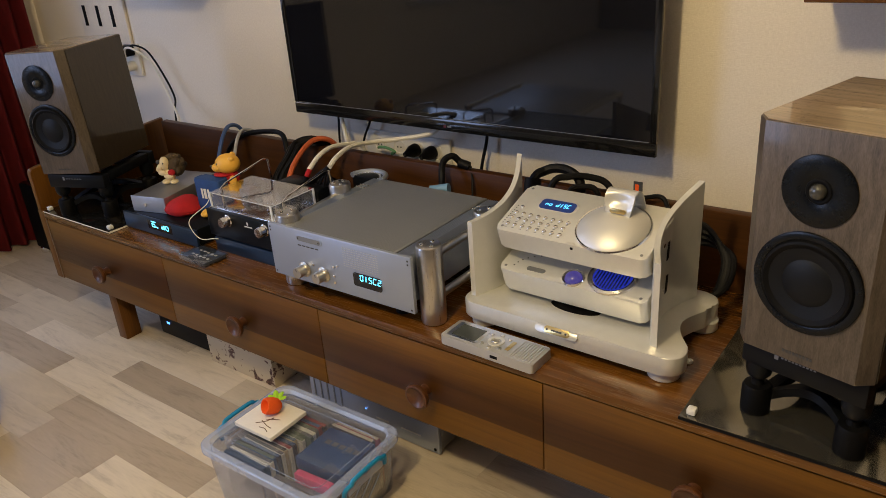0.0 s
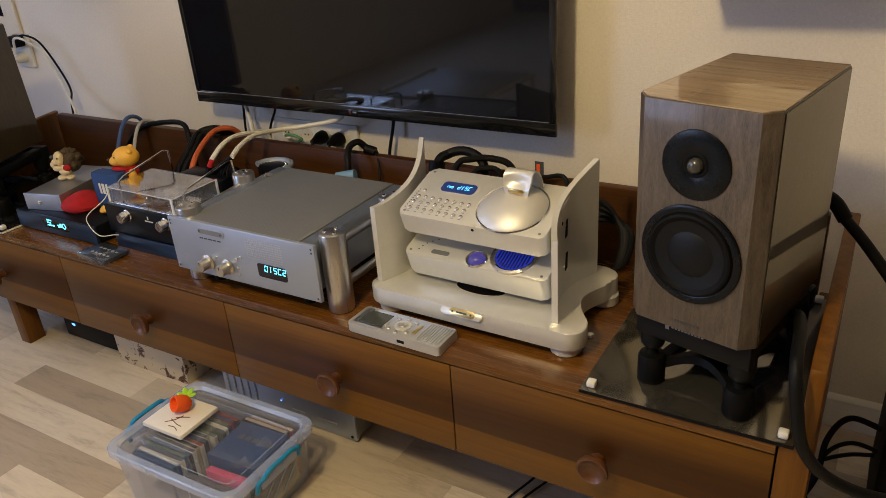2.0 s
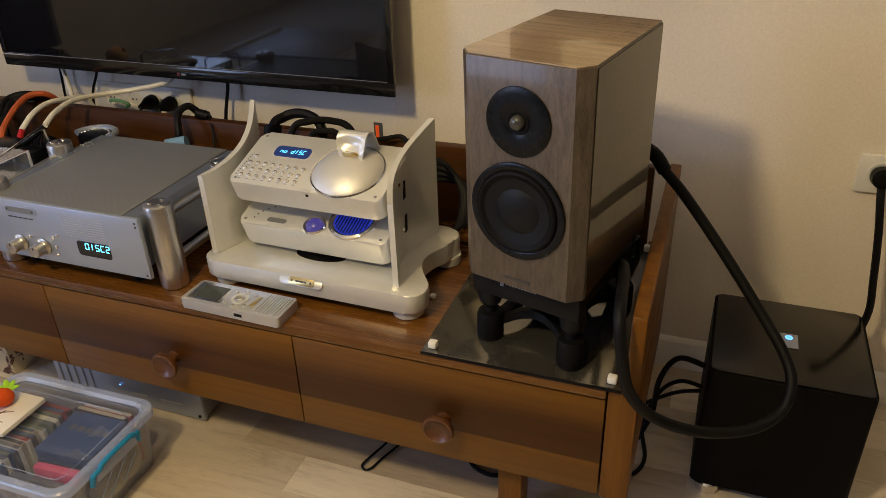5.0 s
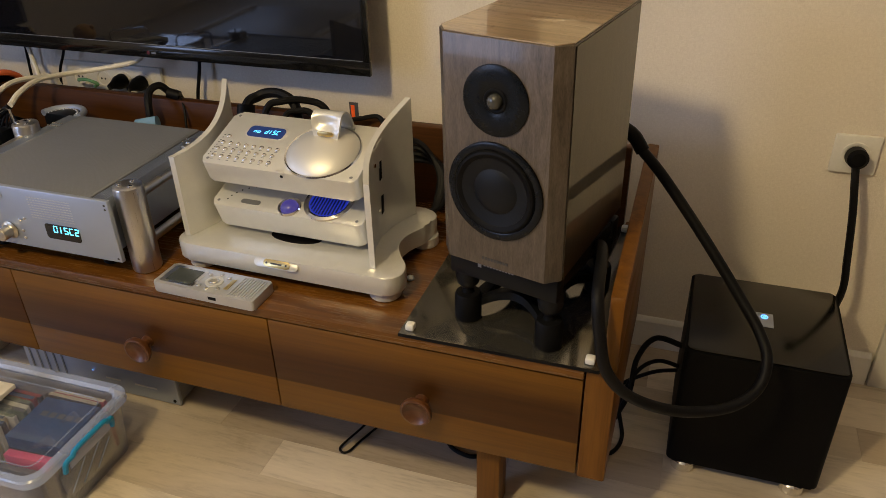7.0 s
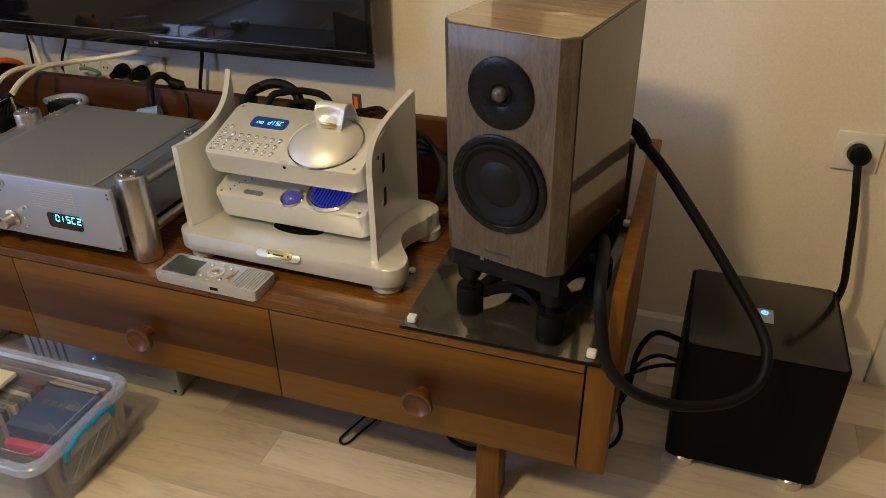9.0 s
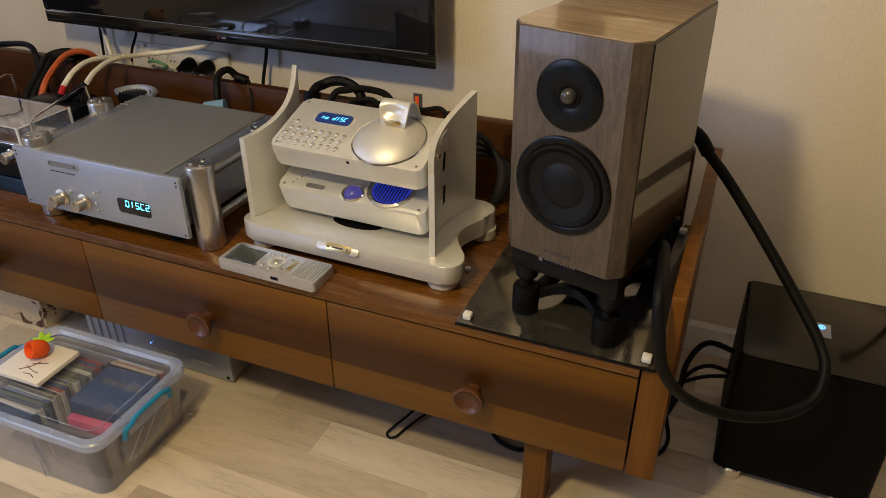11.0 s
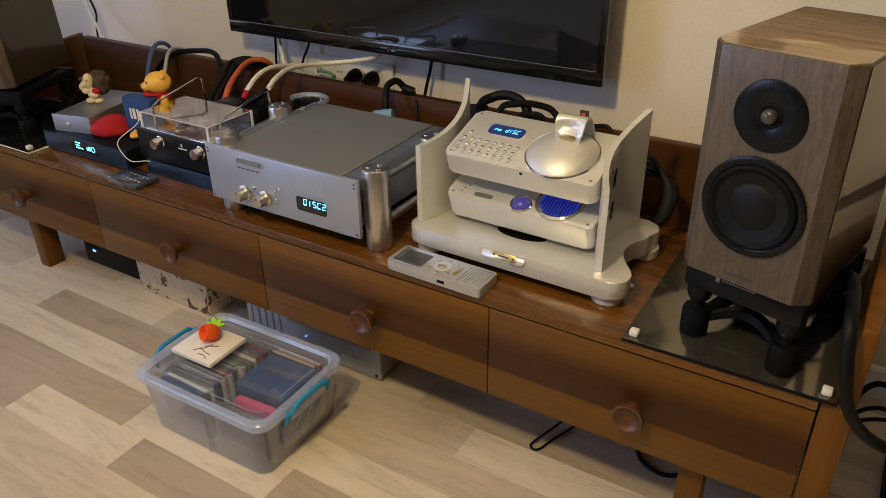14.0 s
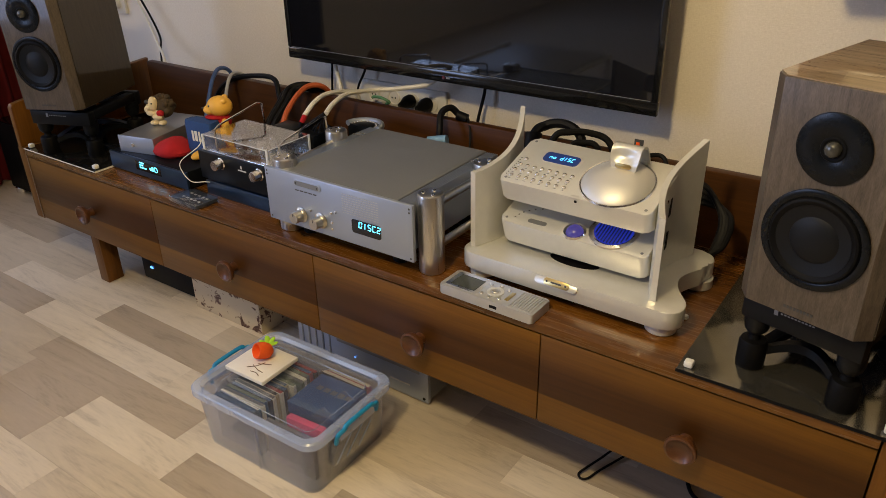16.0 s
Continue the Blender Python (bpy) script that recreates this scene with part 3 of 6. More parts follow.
# ---- loudspeakers and their stands ----
def isolation_stand(m):
    t = thing("speaker_stand", m, "black isolation stand under a bookshelf loudspeaker", "speaker stand", "speaker stands")
    for px in (-0.071, 0.071):
        for py in (0.042, 0.225):
            part("foot", lathe([(0, 0), (0.0205, 0), (0.0215, 0.003), (0.0215, 0.046), (0.019, 0.052), (0.010, 0.054), (0.0085, 0.060), (0.0085, 0.066), (0.0, 0.066)], 28, pose(px, py, 0)), RUBBER, t)
            part("post", lathe([(0, 0.0662), (0.012, 0.0662), (0.0175, 0.074), (0.0195, 0.086), (0.0195, 0.1148), (0, 0.1148)], 28, pose(px, py, 0)), BLACK_SATIN, t)
    for py in (0.020, 0.222):
        part("top_bar", block(-0.090, 0.090, py, py + 0.026, 0.100, 0.1458, 0.004), BLACK_SATIN, t)
    for px in (-0.088, 0.062):
        part("top_bar", block(px, px + 0.026, 0.0462, 0.2218, 0.115, 0.1455, 0.004), BLACK_SATIN, t)
    for a, b in (((-0.071, 0.042), (0.071, 0.042)), ((-0.071, 0.225), (0.071, 0.225)), ((-0.071, 0.042), (-0.071, 0.225)), ((0.071, 0.042), (0.071, 0.225))):
        bm = bmesh.new()
        inward = (Vector((0, 0.1335)) - (Vector(a) + Vector(b)) / 2) * 0.35
        rings = []
        for i in range(13):
            s = i / 12
            q = Vector(a).lerp(Vector(b), s) + inward * math.sin(math.pi * s)
            z = 0.014 + 0.030 * math.sin(math.pi * s)
            across = (Vector(b) - Vector(a)).normalized()
            n = Vector((-across.y, across.x)) * 0.009
            rings.append([bm.verts.new((q.x + k * n.x, q.y + k * n.y, z + h)) for k, h in ((-1, 0), (1, 0), (1, 0.016), (-1, 0.016))])
        for u, v in zip(rings, rings[1:]):
            for k in range(4):
                bm.faces.new((u[k], u[(k + 1) % 4], v[(k + 1) % 4], v[k]))
        part("arch", bm, BLACK_SATIN, t)
    part("logo", block(-0.040, -0.034, 0.0192, 0.0199, 0.126, 0.138), SILVER_COVER, t, "small pale maker's mark")
    for i in range(10):
        part("logo", block(-0.030 + i * 0.0052, -0.0268 + i * 0.0052, 0.0192, 0.0199, 0.1305, 0.1328), SILVER_COVER, t)
    return t


def loudspeaker(m):
    """A two-way box with chamfered front edges; the origin is at the middle of its front lower edge."""
    t = thing("loudspeaker", m, "two-way bookshelf loudspeaker in glossy grey walnut veneer", "loudspeaker", "loudspeakers")
    w, d, h, c = 0.099, 0.273, 0.346, 0.018
    outline = [(-w + c, 0), (w - c, 0), (w, c * 1.1), (w - 0.012, d), (-w + 0.008, d), (-w, c * 1.1)]
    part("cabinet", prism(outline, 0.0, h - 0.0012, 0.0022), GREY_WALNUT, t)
    for sx in (-1, 1):
        a, b = (sx * (w + 0.0014), c * 1.1 + 0.003), (sx * (w - (0.012 if sx > 0 else 0.008) + 0.0014), d - 0.002)
        quad = [a, b, (b[0] - sx * 0.003, b[1]), (a[0] - sx * 0.003, a[1])]
        part("side_panel", prism(quad if sx < 0 else quad[::-1], 0.003, h - 0.004), SPEAKER_SHADED, t, "glossy veneer side with shade in its colour")
    part("top_panel", prism([(x * 0.985, 0.0025 + y * 0.985) for x, y in outline], h - 0.001, h + 0.0004, 0.0), GREY_WALNUT_LIT, t, "lacquered top with swirling grain, light in its colour")

    def front(z, out=0.0):
        return pose(0, -out, z, 90, 0, 0)

    part("tweeter_plate", lathe([(0.0, 0.0004), (0.0, 0.0016), (0.0165, 0.0016), (0.0195, 0.0030), (0.0470, 0.0034), (0.0495, 0.0022), (0.0495, 0.0004)], 48, front(0.2628)), DRIVER, t)
    part("tweeter_surround", lathe([(0.0178, 0.0018), (0.0165, 0.0034), (0.0150, 0.0038), (0.0132, 0.0034), (0.0114, 0.0020)], 36, front(0.2628)), RUBBER, t)
    part("tweeter_dome", lathe([(0.0112, 0.0018), (0.0108, 0.0060), (0.0090, 0.0096), (0.006, 0.0118), (0.0, 0.0128)], 36, front(0.2628)), DOME, t, "soft grey dome")
    part("woofer_frame", lathe([(0.0640, 0.0004), (0.0640, 0.0038), (0.0655, 0.0046), (0.0730, 0.0046), (0.0750, 0.0036), (0.0752, 0.0004)], 56, front(0.1292)), DRIVER, t)
    part("woofer_surround", lathe([(0.0638, 0.0006), (0.0638, 0.0036), (0.0620, 0.0066), (0.0590, 0.0076), (0.0558, 0.0064), (0.0525, 0.0042), (0.0525, 0.0006)], 56, front(0.1292)), RUBBER, t)
    part("woofer_cone", lathe([(0.0523, 0.0006), (0.0523, 0.0044), (0.046, 0.0030), (0.040, 0.0018), (0.0345, 0.0008)], 56, front(0.1292)), CONE, t)
    part("dust_cap", lathe([(0.0344, 0.0006), (0.0325, 0.0016), (0.026, 0.0042), (0.014, 0.0064), (0.0, 0.0072)], 48, front(0.1292)), CONE, t)
    for i in range(9):
        part("badge_letter", block(-0.022 + i * 0.005, -0.0185 + i * 0.005, -0.0008, -0.0002, 0.012, 0.0165), INK, t)
    part("terminal_plate", block(-0.04, 0.04, d + 0.0003, d + 0.004, 0.08, 0.17, 0.001), BLACK, t)
    return t


SPK_R = pose(-0.192, 1.052, DECK, 0, 0, -14.5)
SPK_L = pose(-2.160, 1.052, DECK, 0, 0, 20.8)
isolation_stand(SPK_R @ Matrix.Diagonal((1.04, 1.04, 0.953, 1)))
copy_thing(bpy.data.objects["speaker_stand"], SPK_L @ Matrix.Diagonal((1.04, 1.04, 0.953, 1)))
loudspeaker(SPK_R @ pose(0.0, 0, 0.1395, 1.0, 0, 0))
copy_thing(bpy.data.objects["loudspeaker"], SPK_L @ pose(-0.004, 0, 0.1420, 0.3, -1.8, 0))


# ---- integrated amplifier ----
amp = thing("amplifier", pose(-1.094, 1.048, TOP), "silver integrated amplifier on four polished corner pillars", "amplifier")
Z0, Z1 = 0.034, 0.159
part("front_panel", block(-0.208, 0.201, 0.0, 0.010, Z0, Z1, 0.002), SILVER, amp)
part("chassis", block(-0.164, 0.150, 0.0104, 0.350, Z0 + 0.006, Z1 - 0.010), BLACK_SATIN, amp)
cover = part("cover", block(-0.166, 0.152, 0.0104, 0.352, Z1 - 0.0098, Z1 - 0.0040, 0.002), SILVER_COVER, amp, "grey perforated top cover")
for i in range(94):
    y = 0.017 + i * 0.00355
    part("cover_rib", block(-0.158, 0.144, y, y + 0.0022, Z1 - 0.0042, Z1 - 0.0037), SILVER_COVER, cover)
for side_x, way in ((-0.168, -1), (0.154, 1)):
    for i in range(6):
        x = side_x + way * (0.0018 + 0.0050 * i)
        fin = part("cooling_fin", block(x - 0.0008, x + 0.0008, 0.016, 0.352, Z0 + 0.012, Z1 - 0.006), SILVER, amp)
        for y in (0.285, 0.300):
            part("fin_rivet", ball((x, y, Z1 - 0.0055), (0.0019, 0.0019, 0.0022), 8, 6), CHROME, fin)
    part("fin_base", block(min(side_x, side_x + way * 0.028), max(side_x, side_x + way * 0.028), 0.0122, 0.0158, Z0 + 0.012, Z1 - 0.006), BLACK_SATIN, amp)
for px, py in ((-0.182, 0.040), (0.212, 0.047), (-0.214, 0.245), (0.214, 0.250)):
    pillar = part("pillar", lathe([(0, 0.004), (0.020, 0.0), (0.026, 0.002), (0.027, 0.006), (0.027, 0.168), (0.0255, 0.172), (0.022, 0.1735), (0, 0.1735)], 40, pose(px, py, 0)), PILLAR, amp, "polished round pillar")
    for a in (90, 210, 330):
        part("screw", lathe([(0.0045, 0.1734), (0.004, 0.1755), (0, 0.1768)], 14, pose(px + 0.014 * math.cos(radians(a)), py + 0.014 * math.sin(radians(a)), 0)), CHROME, pillar)
for px, qx in ((-0.190, -0.210), (0.213, 0.214)):
    for z in (0.050, 0.145):
        part("rail", tube([(px, 0.06, z), (qx, 0.225, z)], 0.009, 14, False), PILLAR, amp)
for z in (0.050, 0.145):
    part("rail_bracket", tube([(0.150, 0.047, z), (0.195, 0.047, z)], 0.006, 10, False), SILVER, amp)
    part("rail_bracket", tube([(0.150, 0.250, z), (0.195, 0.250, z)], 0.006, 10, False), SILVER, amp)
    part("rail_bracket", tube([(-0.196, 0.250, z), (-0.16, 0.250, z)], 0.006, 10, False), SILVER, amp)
for x in (-0.105, -0.047):
    knob = part("knob", lathe([(0, 0), (0.017, 0), (0.018, 0.002), (0.014, 0.004), (0.0125, 0.006), (0.0125, 0.024), (0.0115, 0.026), (0, 0.0265)], 32, pose(x, -0.0004, 0.066, 90, 0, 0)), CHAMPAGNE, amp, "champagne-coloured turned knob")
    part("pointer", block(x - 0.0008, x + 0.0008, -0.0272, -0.0268, 0.070, 0.077), INK, knob)
badge = part("badge", prism(rounded(-0.120, -0.040, 0.132, 0.149, 0.007), 0.0, 0.0012, 0.0003, pose(0, -0.0003, 0, 90, 0, 0)), SILVER, amp)
part("badge_recess", prism(rounded(-0.115, -0.045, 0.135, 0.146, 0.005), 0.0, 0.0006, 0.0, pose(0, -0.0017, 0, 90, 0, 0)), SILVER_COVER, badge, "engraved maker's plaque")
part("badge_screw", lathe(*rod(0.002, 0.001, 0.0003, 10, pose(-0.111, -0.0024, 0.1405, 90, 0, 0))), INK, badge)
part("badge_screw", lathe(*rod(0.002, 0.001, 0.0003, 10, pose(-0.049, -0.0024, 0.1405, 90, 0, 0))), INK, badge)
for k in range(5):
    part("caption_bar", block(-0.116 + k * 0.013, -0.106 + k * 0.013, -0.0008, -0.0002, 0.122, 0.1245), INK, amp)
show = part("display", prism(rounded(0.042, 0.120, 0.063, 0.094, 0.006), 0.0, 0.001, 0.0, pose(0, -0.0003, 0, 90, 0, 0)), BLACK_GLOSS, amp, "black display window with cyan letters")
segment_text("display_text", "DISC2", 0.0075, 0.0125, 0.0122, 0.0018, pose(0.0905, -0.0014, 0.0845, 90, 0, 0), DIGITS, show, "glowing cyan letters")
for x, z in ((0.0, 0.097), (-0.012, 0.092), (-0.012, 0.070), (-0.012, 0.055), (-0.072, 0.084)):
    part("button", lathe(*rod(0.0032, 0.003, 0.0008, 14, pose(x - 0.002, -0.0003, z, 90, 0, 0))), CHROME, amp)
holes = bmesh.new()
for i in range(15):
    for j in range(9):
        x, z = 0.018 + i * 0.0066, 0.102 + j * 0.0052
        add_box(holes, x, x + 0.0046, -0.0009, -0.0002, z, z + 0.0016)
part("sensor_grille", holes, plain("pale_slot", (0.50, 0.52, 0.56), 0.4, 0.4), amp, "rows of small slots in the front")
for x in (-0.200, 0.194):
    for z in (Z0 + 0.008, Z1 - 0.008, Z1 - 0.016):
        part("panel_screw", lathe(*rod(0.0022, 0.0008, 0.0002, 12, pose(x, -0.0002, z, 90, 0, 0))), INK, amp)
for x in (-0.13, 0.13):
    for y in (0.05, 0.30):
        part("foot", lathe(*rod(0.018, Z0 + 0.0058, 0.002, 20, pose(x, y, 0))), RUBBER, amp)


# ---- curved equipment rack with two tilted units ----
rack = thing("equipment_rack", pose(-0.602, 1.108, TOP, 0, 0, -1.2), "satin silver equipment rack with two curved side panels", "equipment rack")


def rack_outline():
    right = []
    for i in range(9):
        t = radians(-90 + 110 * i / 8)
        right.append((0.196 + 0.031 * math.cos(t), 0.031 + 0.031 * math.sin(t)))
    for i in range(1, 30):
        s = i / 30
        right.append((0.226 - 0.02 * s - 0.034 * math.sin(math.pi * s) ** 1.2, 0.046 + 0.155 * s))
    for i in range(10):
        t = radians(-40 + 130 * i / 9)
        right.append((0.178 + 0.033 * math.cos(t), 0.232 + 0.033 * math.sin(t)))
    return right + [(-x, y) for x, y in reversed(right)]


base = part("base", prism(rack_outline(), 0.021, 0.057, 0.0035), SATIN, rack)
part("recess", prism([(0.052 * math.cos(radians(a)), 0.083 + 0.022 * math.sin(radians(a))) for a in range(0, 360, 10)], 0.0, 0.0006, 0.0, pose(-0.01, 0.0, 0.0572)), BLACK, base, "dark oval recess")
badge = part("badge", prism(rounded(-0.026, 0.026, -0.0068, 0.0068, 0.006), 0.0, 0.002, 0.0004, pose(-0.003, -0.0028, 0.0492, 58, 0, 0)), BRASS, rack, "small gold maker's badge")
for x in (-0.0225, 0.0165):
    part("badge_screw", lathe(*rod(0.0020, 0.0008, 0.0002, 10, pose(x, -0.0046, 0.0503, 58, 0, 0))), INK, badge)
part("badge_bar", block(-0.014, 0.008, -0.0016, 0.0016, 0.0, 0.0005, m=pose(0, -0.0046, 0.0503, 58, 0, 0)), INK, badge)
part("badge_scoop", prism(rounded(-0.046, 0.042, -0.0082, 0.0066, 0.007), -0.004, 0.0, 0.0006, pose(-0.003, -0.0026, 0.0490, 58, 0, 0)), SATIN, rack, "shallow scoop round the badge")
for x in (-0.188, 0.188):
    for y in (0.036, 0.226):
        part("foot", lathe([(0, 0), (0.025, 0), (0.028, 0.003), (0.028, 0.0208), (0, 0.0208)], 32, pose(x, y, 0)), SATIN, rack)
for sign in (-1, 1):
    bm = bmesh.new()
    n, grid = 20, []
    for i in range(n + 1):
        s = i / n
        y = 0.026 + 0.212 * s
        mid = 0.190 + 0.004 * s - 0.030 * math.sin(math.pi * s)
        zt = 0.217 + 0.075 * s ** 1.5
        col = []
        for off in (-0.0055, 0.0055):
            x = sign * (mid + off) - 0.019 - 0.013 * s
            col.append([bm.verts.new((x, y, z)) for z in (0.0575, 0.10, 0.15, zt)])
        grid.append(col)
    for a, b in zip(grid, grid[1:]):
        for k in (0, 1):
            for z in range(3):
                bm.faces.new((a[k][z], b[k][z], b[k][z + 1], a[k][z + 1]))
        bm.faces.new((a[0][3], b[0][3], b[1][3], a[1][3]))
        bm.faces.new((a[0][0], b[0][0], b[1][0], a[1][0]))
    for end in (grid[0], grid[-1]):
        for z in range(3):
            bm.faces.new((end[0][z], end[1][z], end[1][z + 1], end[0][z + 1]))
    panel = part("side_panel", bm, SATIN, rack)
    for z in (0.098, 0.165):
        slot = prism([(-0.005, -0.016), (0.004, -0.013), (0.006, 0.020), (-0.002, 0.020)], 0.0, 0.001, 0.0, Matrix())
        bmesh.ops.transform(slot, verts=slot.verts, matrix=pose(sign * 0.1688 - 0.0262, 0.142, z + 0.02) @ Matrix(((0, 0, sign, 0), (1, 0, 0, 0), (0, 1, 0, 0), (0, 0, 0, 1))))
        part("slot", slot, BLACK, panel, "dark slanted slot")

TILT = 18
player = thing("cd_player", pose(-0.611, 1.149, 0.626, TILT, 0, -1.2), "satin silver disc player with domed lid and blue display", "disc player")
part("body", prism(rounded(-0.153, 0.153, 0.0, 0.145, 0.014), -0.044, 0.0, 0.004), SATIN, player)
lid = part("lid", lathe([(0.0655, -0.002), (0.0655, 0.002), (0.063, 0.005), (0.052, 0.0130), (0.037, 0.0200), (0.019, 0.0240), (0.0, 0.0252)], 56, pose(0.064, 0.066, 0)), SATIN_DOME, player, "domed brushed lid")
part("lid_ring", lathe([(0.0662, 0.0), (0.0662, 0.0022), (0.0685, 0.0026), (0.070, 0.0)], 56, pose(0.064, 0.066, 0)), CHROME, player)
# a bent strap with a thumb scoop near its top, springing from the back edge and resting on the dome
latch = bmesh.new()
path = smooth_line([(0, 0.076, 0.0185), (0, 0.078, 0.026), (0, 0.083, 0.037), (0, 0.090, 0.048), (0, 0.099, 0.0545), (0, 0.111, 0.0545), (0, 0.123, 0.046), (0, 0.130, 0.030), (0, 0.134, 0.002)], 5)
sheet = []
for k, (_, y, z) in enumerate(path):
    s = k / (len(path) - 1)
    half = 0.0215 + 0.0065 * min(1.0, s / 0.35)
    row = []
    for i in range(15):
        u = i / 7 - 1
        scoop = 0.0075 * math.exp(-((s - 0.36) / 0.13) ** 2) * max(0.0, 1 - u * u * 1.25) ** 0.7
        lip = 0.004 * math.exp(-((s - 0.02) / 0.05) ** 2) * (1 - u * u)
        row.append(latch.verts.new((0.070 + u * half, y + scoop * 0.8 - lip, z - scoop - lip * 0.6)))
    sheet.append(row)
for a, b in zip(sheet, sheet[1:]):
    for i in range(14):
        latch.faces.new((a[i], a[i + 1], b[i + 1], b[i]))
bmesh.ops.recalc_face_normals(latch, faces=latch.faces[:])
bmesh.ops.solidify(latch, geom=latch.faces[:], thickness=0.0035)
grip = part("lid_grip", latch, SATIN, player, "bent silver lid strap with a thumb scoop")
part("grip_badge", prism(rounded(-0.015, 0.015, -0.0042, 0.0042, 0.0038), 0.0, 0.0022, 0.0003, pose(0.070, 0.0790, 0.0295, 68, 0, 0)), BRASS, grip, "tiny gold badge")
part("grip_base", block(0.046, 0.094, 0.128, 0.1405, 0.0002, 0.012, 0.003), SATIN, player)
show = part("display", prism(rounded(-0.102, -0.028, 0.081, 0.110, 0.009), 0.0, 0.001, 0.0, pose(0, 0, 0.0002)), DISPLAY, player, "glowing blue display")
part("display_frame", prism(rounded(-0.108, -0.022, 0.080, 0.114, 0.014), 0.0, 0.0006, 0.0002, pose(0, 0, -0.0004)), SATIN_DOME, player)
segment_text("display_text", "no dISC", 0.0046, 0.0098, 0.0076, 0.0012, pose(-0.064, 0.0965, 0.0014), DIGITS_PALE, show, "glowing pale blue letters")
for row, (y, count, x0) in enumerate(((0.074, 1, -0.131), (0.056, 8, -0.134), (0.039, 8, -0.136), (0.021, 8, -0.134))):
    for i in range(count):
        part("button", lathe([(0.0044, 0.0002), (0.0042, 0.0016), (0.0030, 0.0028), (0.0, 0.0033)], 12, pose(x0 + i * 0.0162, y - 0.0003 * i, 0)), CHROME, player)
for y, x0 in ((0.047, -0.134), (0.0295, -0.136), (0.0115, -0.134)):
    for i in range(8):
        part("key_caption", block(x0 + i * 0.0162 - 0.0028, x0 + i * 0.0162 + 0.0028, y, y + 0.0012, 0.0001, 0.0004), SILVER_COVER, player)
for i in range(9):
    part("vent_hole", lathe(*rod(0.0013, 0.0003, 0.0001, 8, pose(-0.1455 + 0.0004 * i, 0.022 + 0.0068 * i, 0.0001))), BLACK, player)
for x in (-0.141, 0.141):
    for y in (0.012, 0.133):
        part("screw", lathe(*rod(0.003, 0.0006, 0.0002, 12, pose(x, y, 0.0001))), SILVER_COVER, player)
part("sensor", lathe(*rod(0.003, 0.0012, 0.0003, 12, pose(0.012, 0.0, -0.008, 90, 0, 0))), BLACK, player)
part("sensor_hood", block(0.002, 0.018, -0.001, 0.006, -0.003, 0.0012, 0.001), SATIN_DOME, player)
for x0, x1 in ((-0.166, -0.1532), (0.1532, 0.157)):
    part("support_pin", tube([(x0, 0.07, -0.022), (x1, 0.07, -0.022)], 0.004, 10, False), CHROME, player)

dac = thing("converter", pose(-0.613, 1.160, 0.537, TILT, 0, -1.2), "satin silver converter with a violet lens and round blue window", "audio converter")
part("body", prism(rounded(-0.153, 0.153, 0.0, 0.145, 0.014), -0.052, 0.0, 0.004), SATIN, dac)
part("lens_ring", lathe([(0.0165, 0.0), (0.0165, 0.003), (0.021, 0.0045), (0.0225, 0.0)], 36, pose(0.004, 0.020, 0)), CHROME, dac)
part("lens", lathe([(0.0166, 0.0004), (0.0150, 0.006), (0.0105, 0.0105), (0.005, 0.0125), (0.0, 0.013)], 36, pose(0.004, 0.020, 0)), PURPLE, dac, "glowing violet glass ball")
part("window_ring", lathe([(0.036, 0.0), (0.037, 0.003), (0.041, 0.005), (0.0465, 0.003), (0.0475, 0.0)], 48, pose(0.072, 0.046, 0)), CHROME, dac)
win = part("window", lathe([(0.0362, 0.0002), (0.0362, 0.002), (0.0, 0.002)], 48, pose(0.072, 0.046, 0)), BLUE_WINDOW, dac, "round window lit blue from inside")
RIB_BLUE = plain("dark_blue_rib", (0.012, 0.018, 0.10), 0.35)
for i in range(11):
    x = -0.030 + 0.006 * i
    half = math.sqrt(max(0.0335 ** 2 - x * x, 0))
    part("window_rib", block(0.072 + x - 0.0012, 0.072 + x + 0.0012, 0.046 - half, 0.046 + half, 0.0022, 0.0036), RIB_BLUE, win)
part("slot", prism(rounded(-0.096, -0.056, 0.013, 0.024, 0.005), 0.0, 0.0006, 0.0, pose(0, 0, 0.0002)), SILVER_COVER, dac)
for i in range(7):
    part("vent_hole", lathe(*rod(0.0017, 0.0003, 0.0001, 8, pose(-0.125 + 0.002 * i + 0.0012 * i * i, 0.018 + 0.010 * i - 0.0004 * i * i, 0.0001))), BLACK, dac)
for x in (-0.141, 0.141):
    for y in (0.012, 0.133):
        part("screw", lathe(*rod(0.003, 0.0006, 0.0002, 12, pose(x, y, 0.0001))), SILVER_COVER, dac)
for x0, x1 in ((-0.166, -0.1532), (0.1532, 0.157)):
    part("support_pin", tube([(x0, 0.07, -0.026), (x1, 0.07, -0.026)], 0.004, 10, False), CHROME, dac)

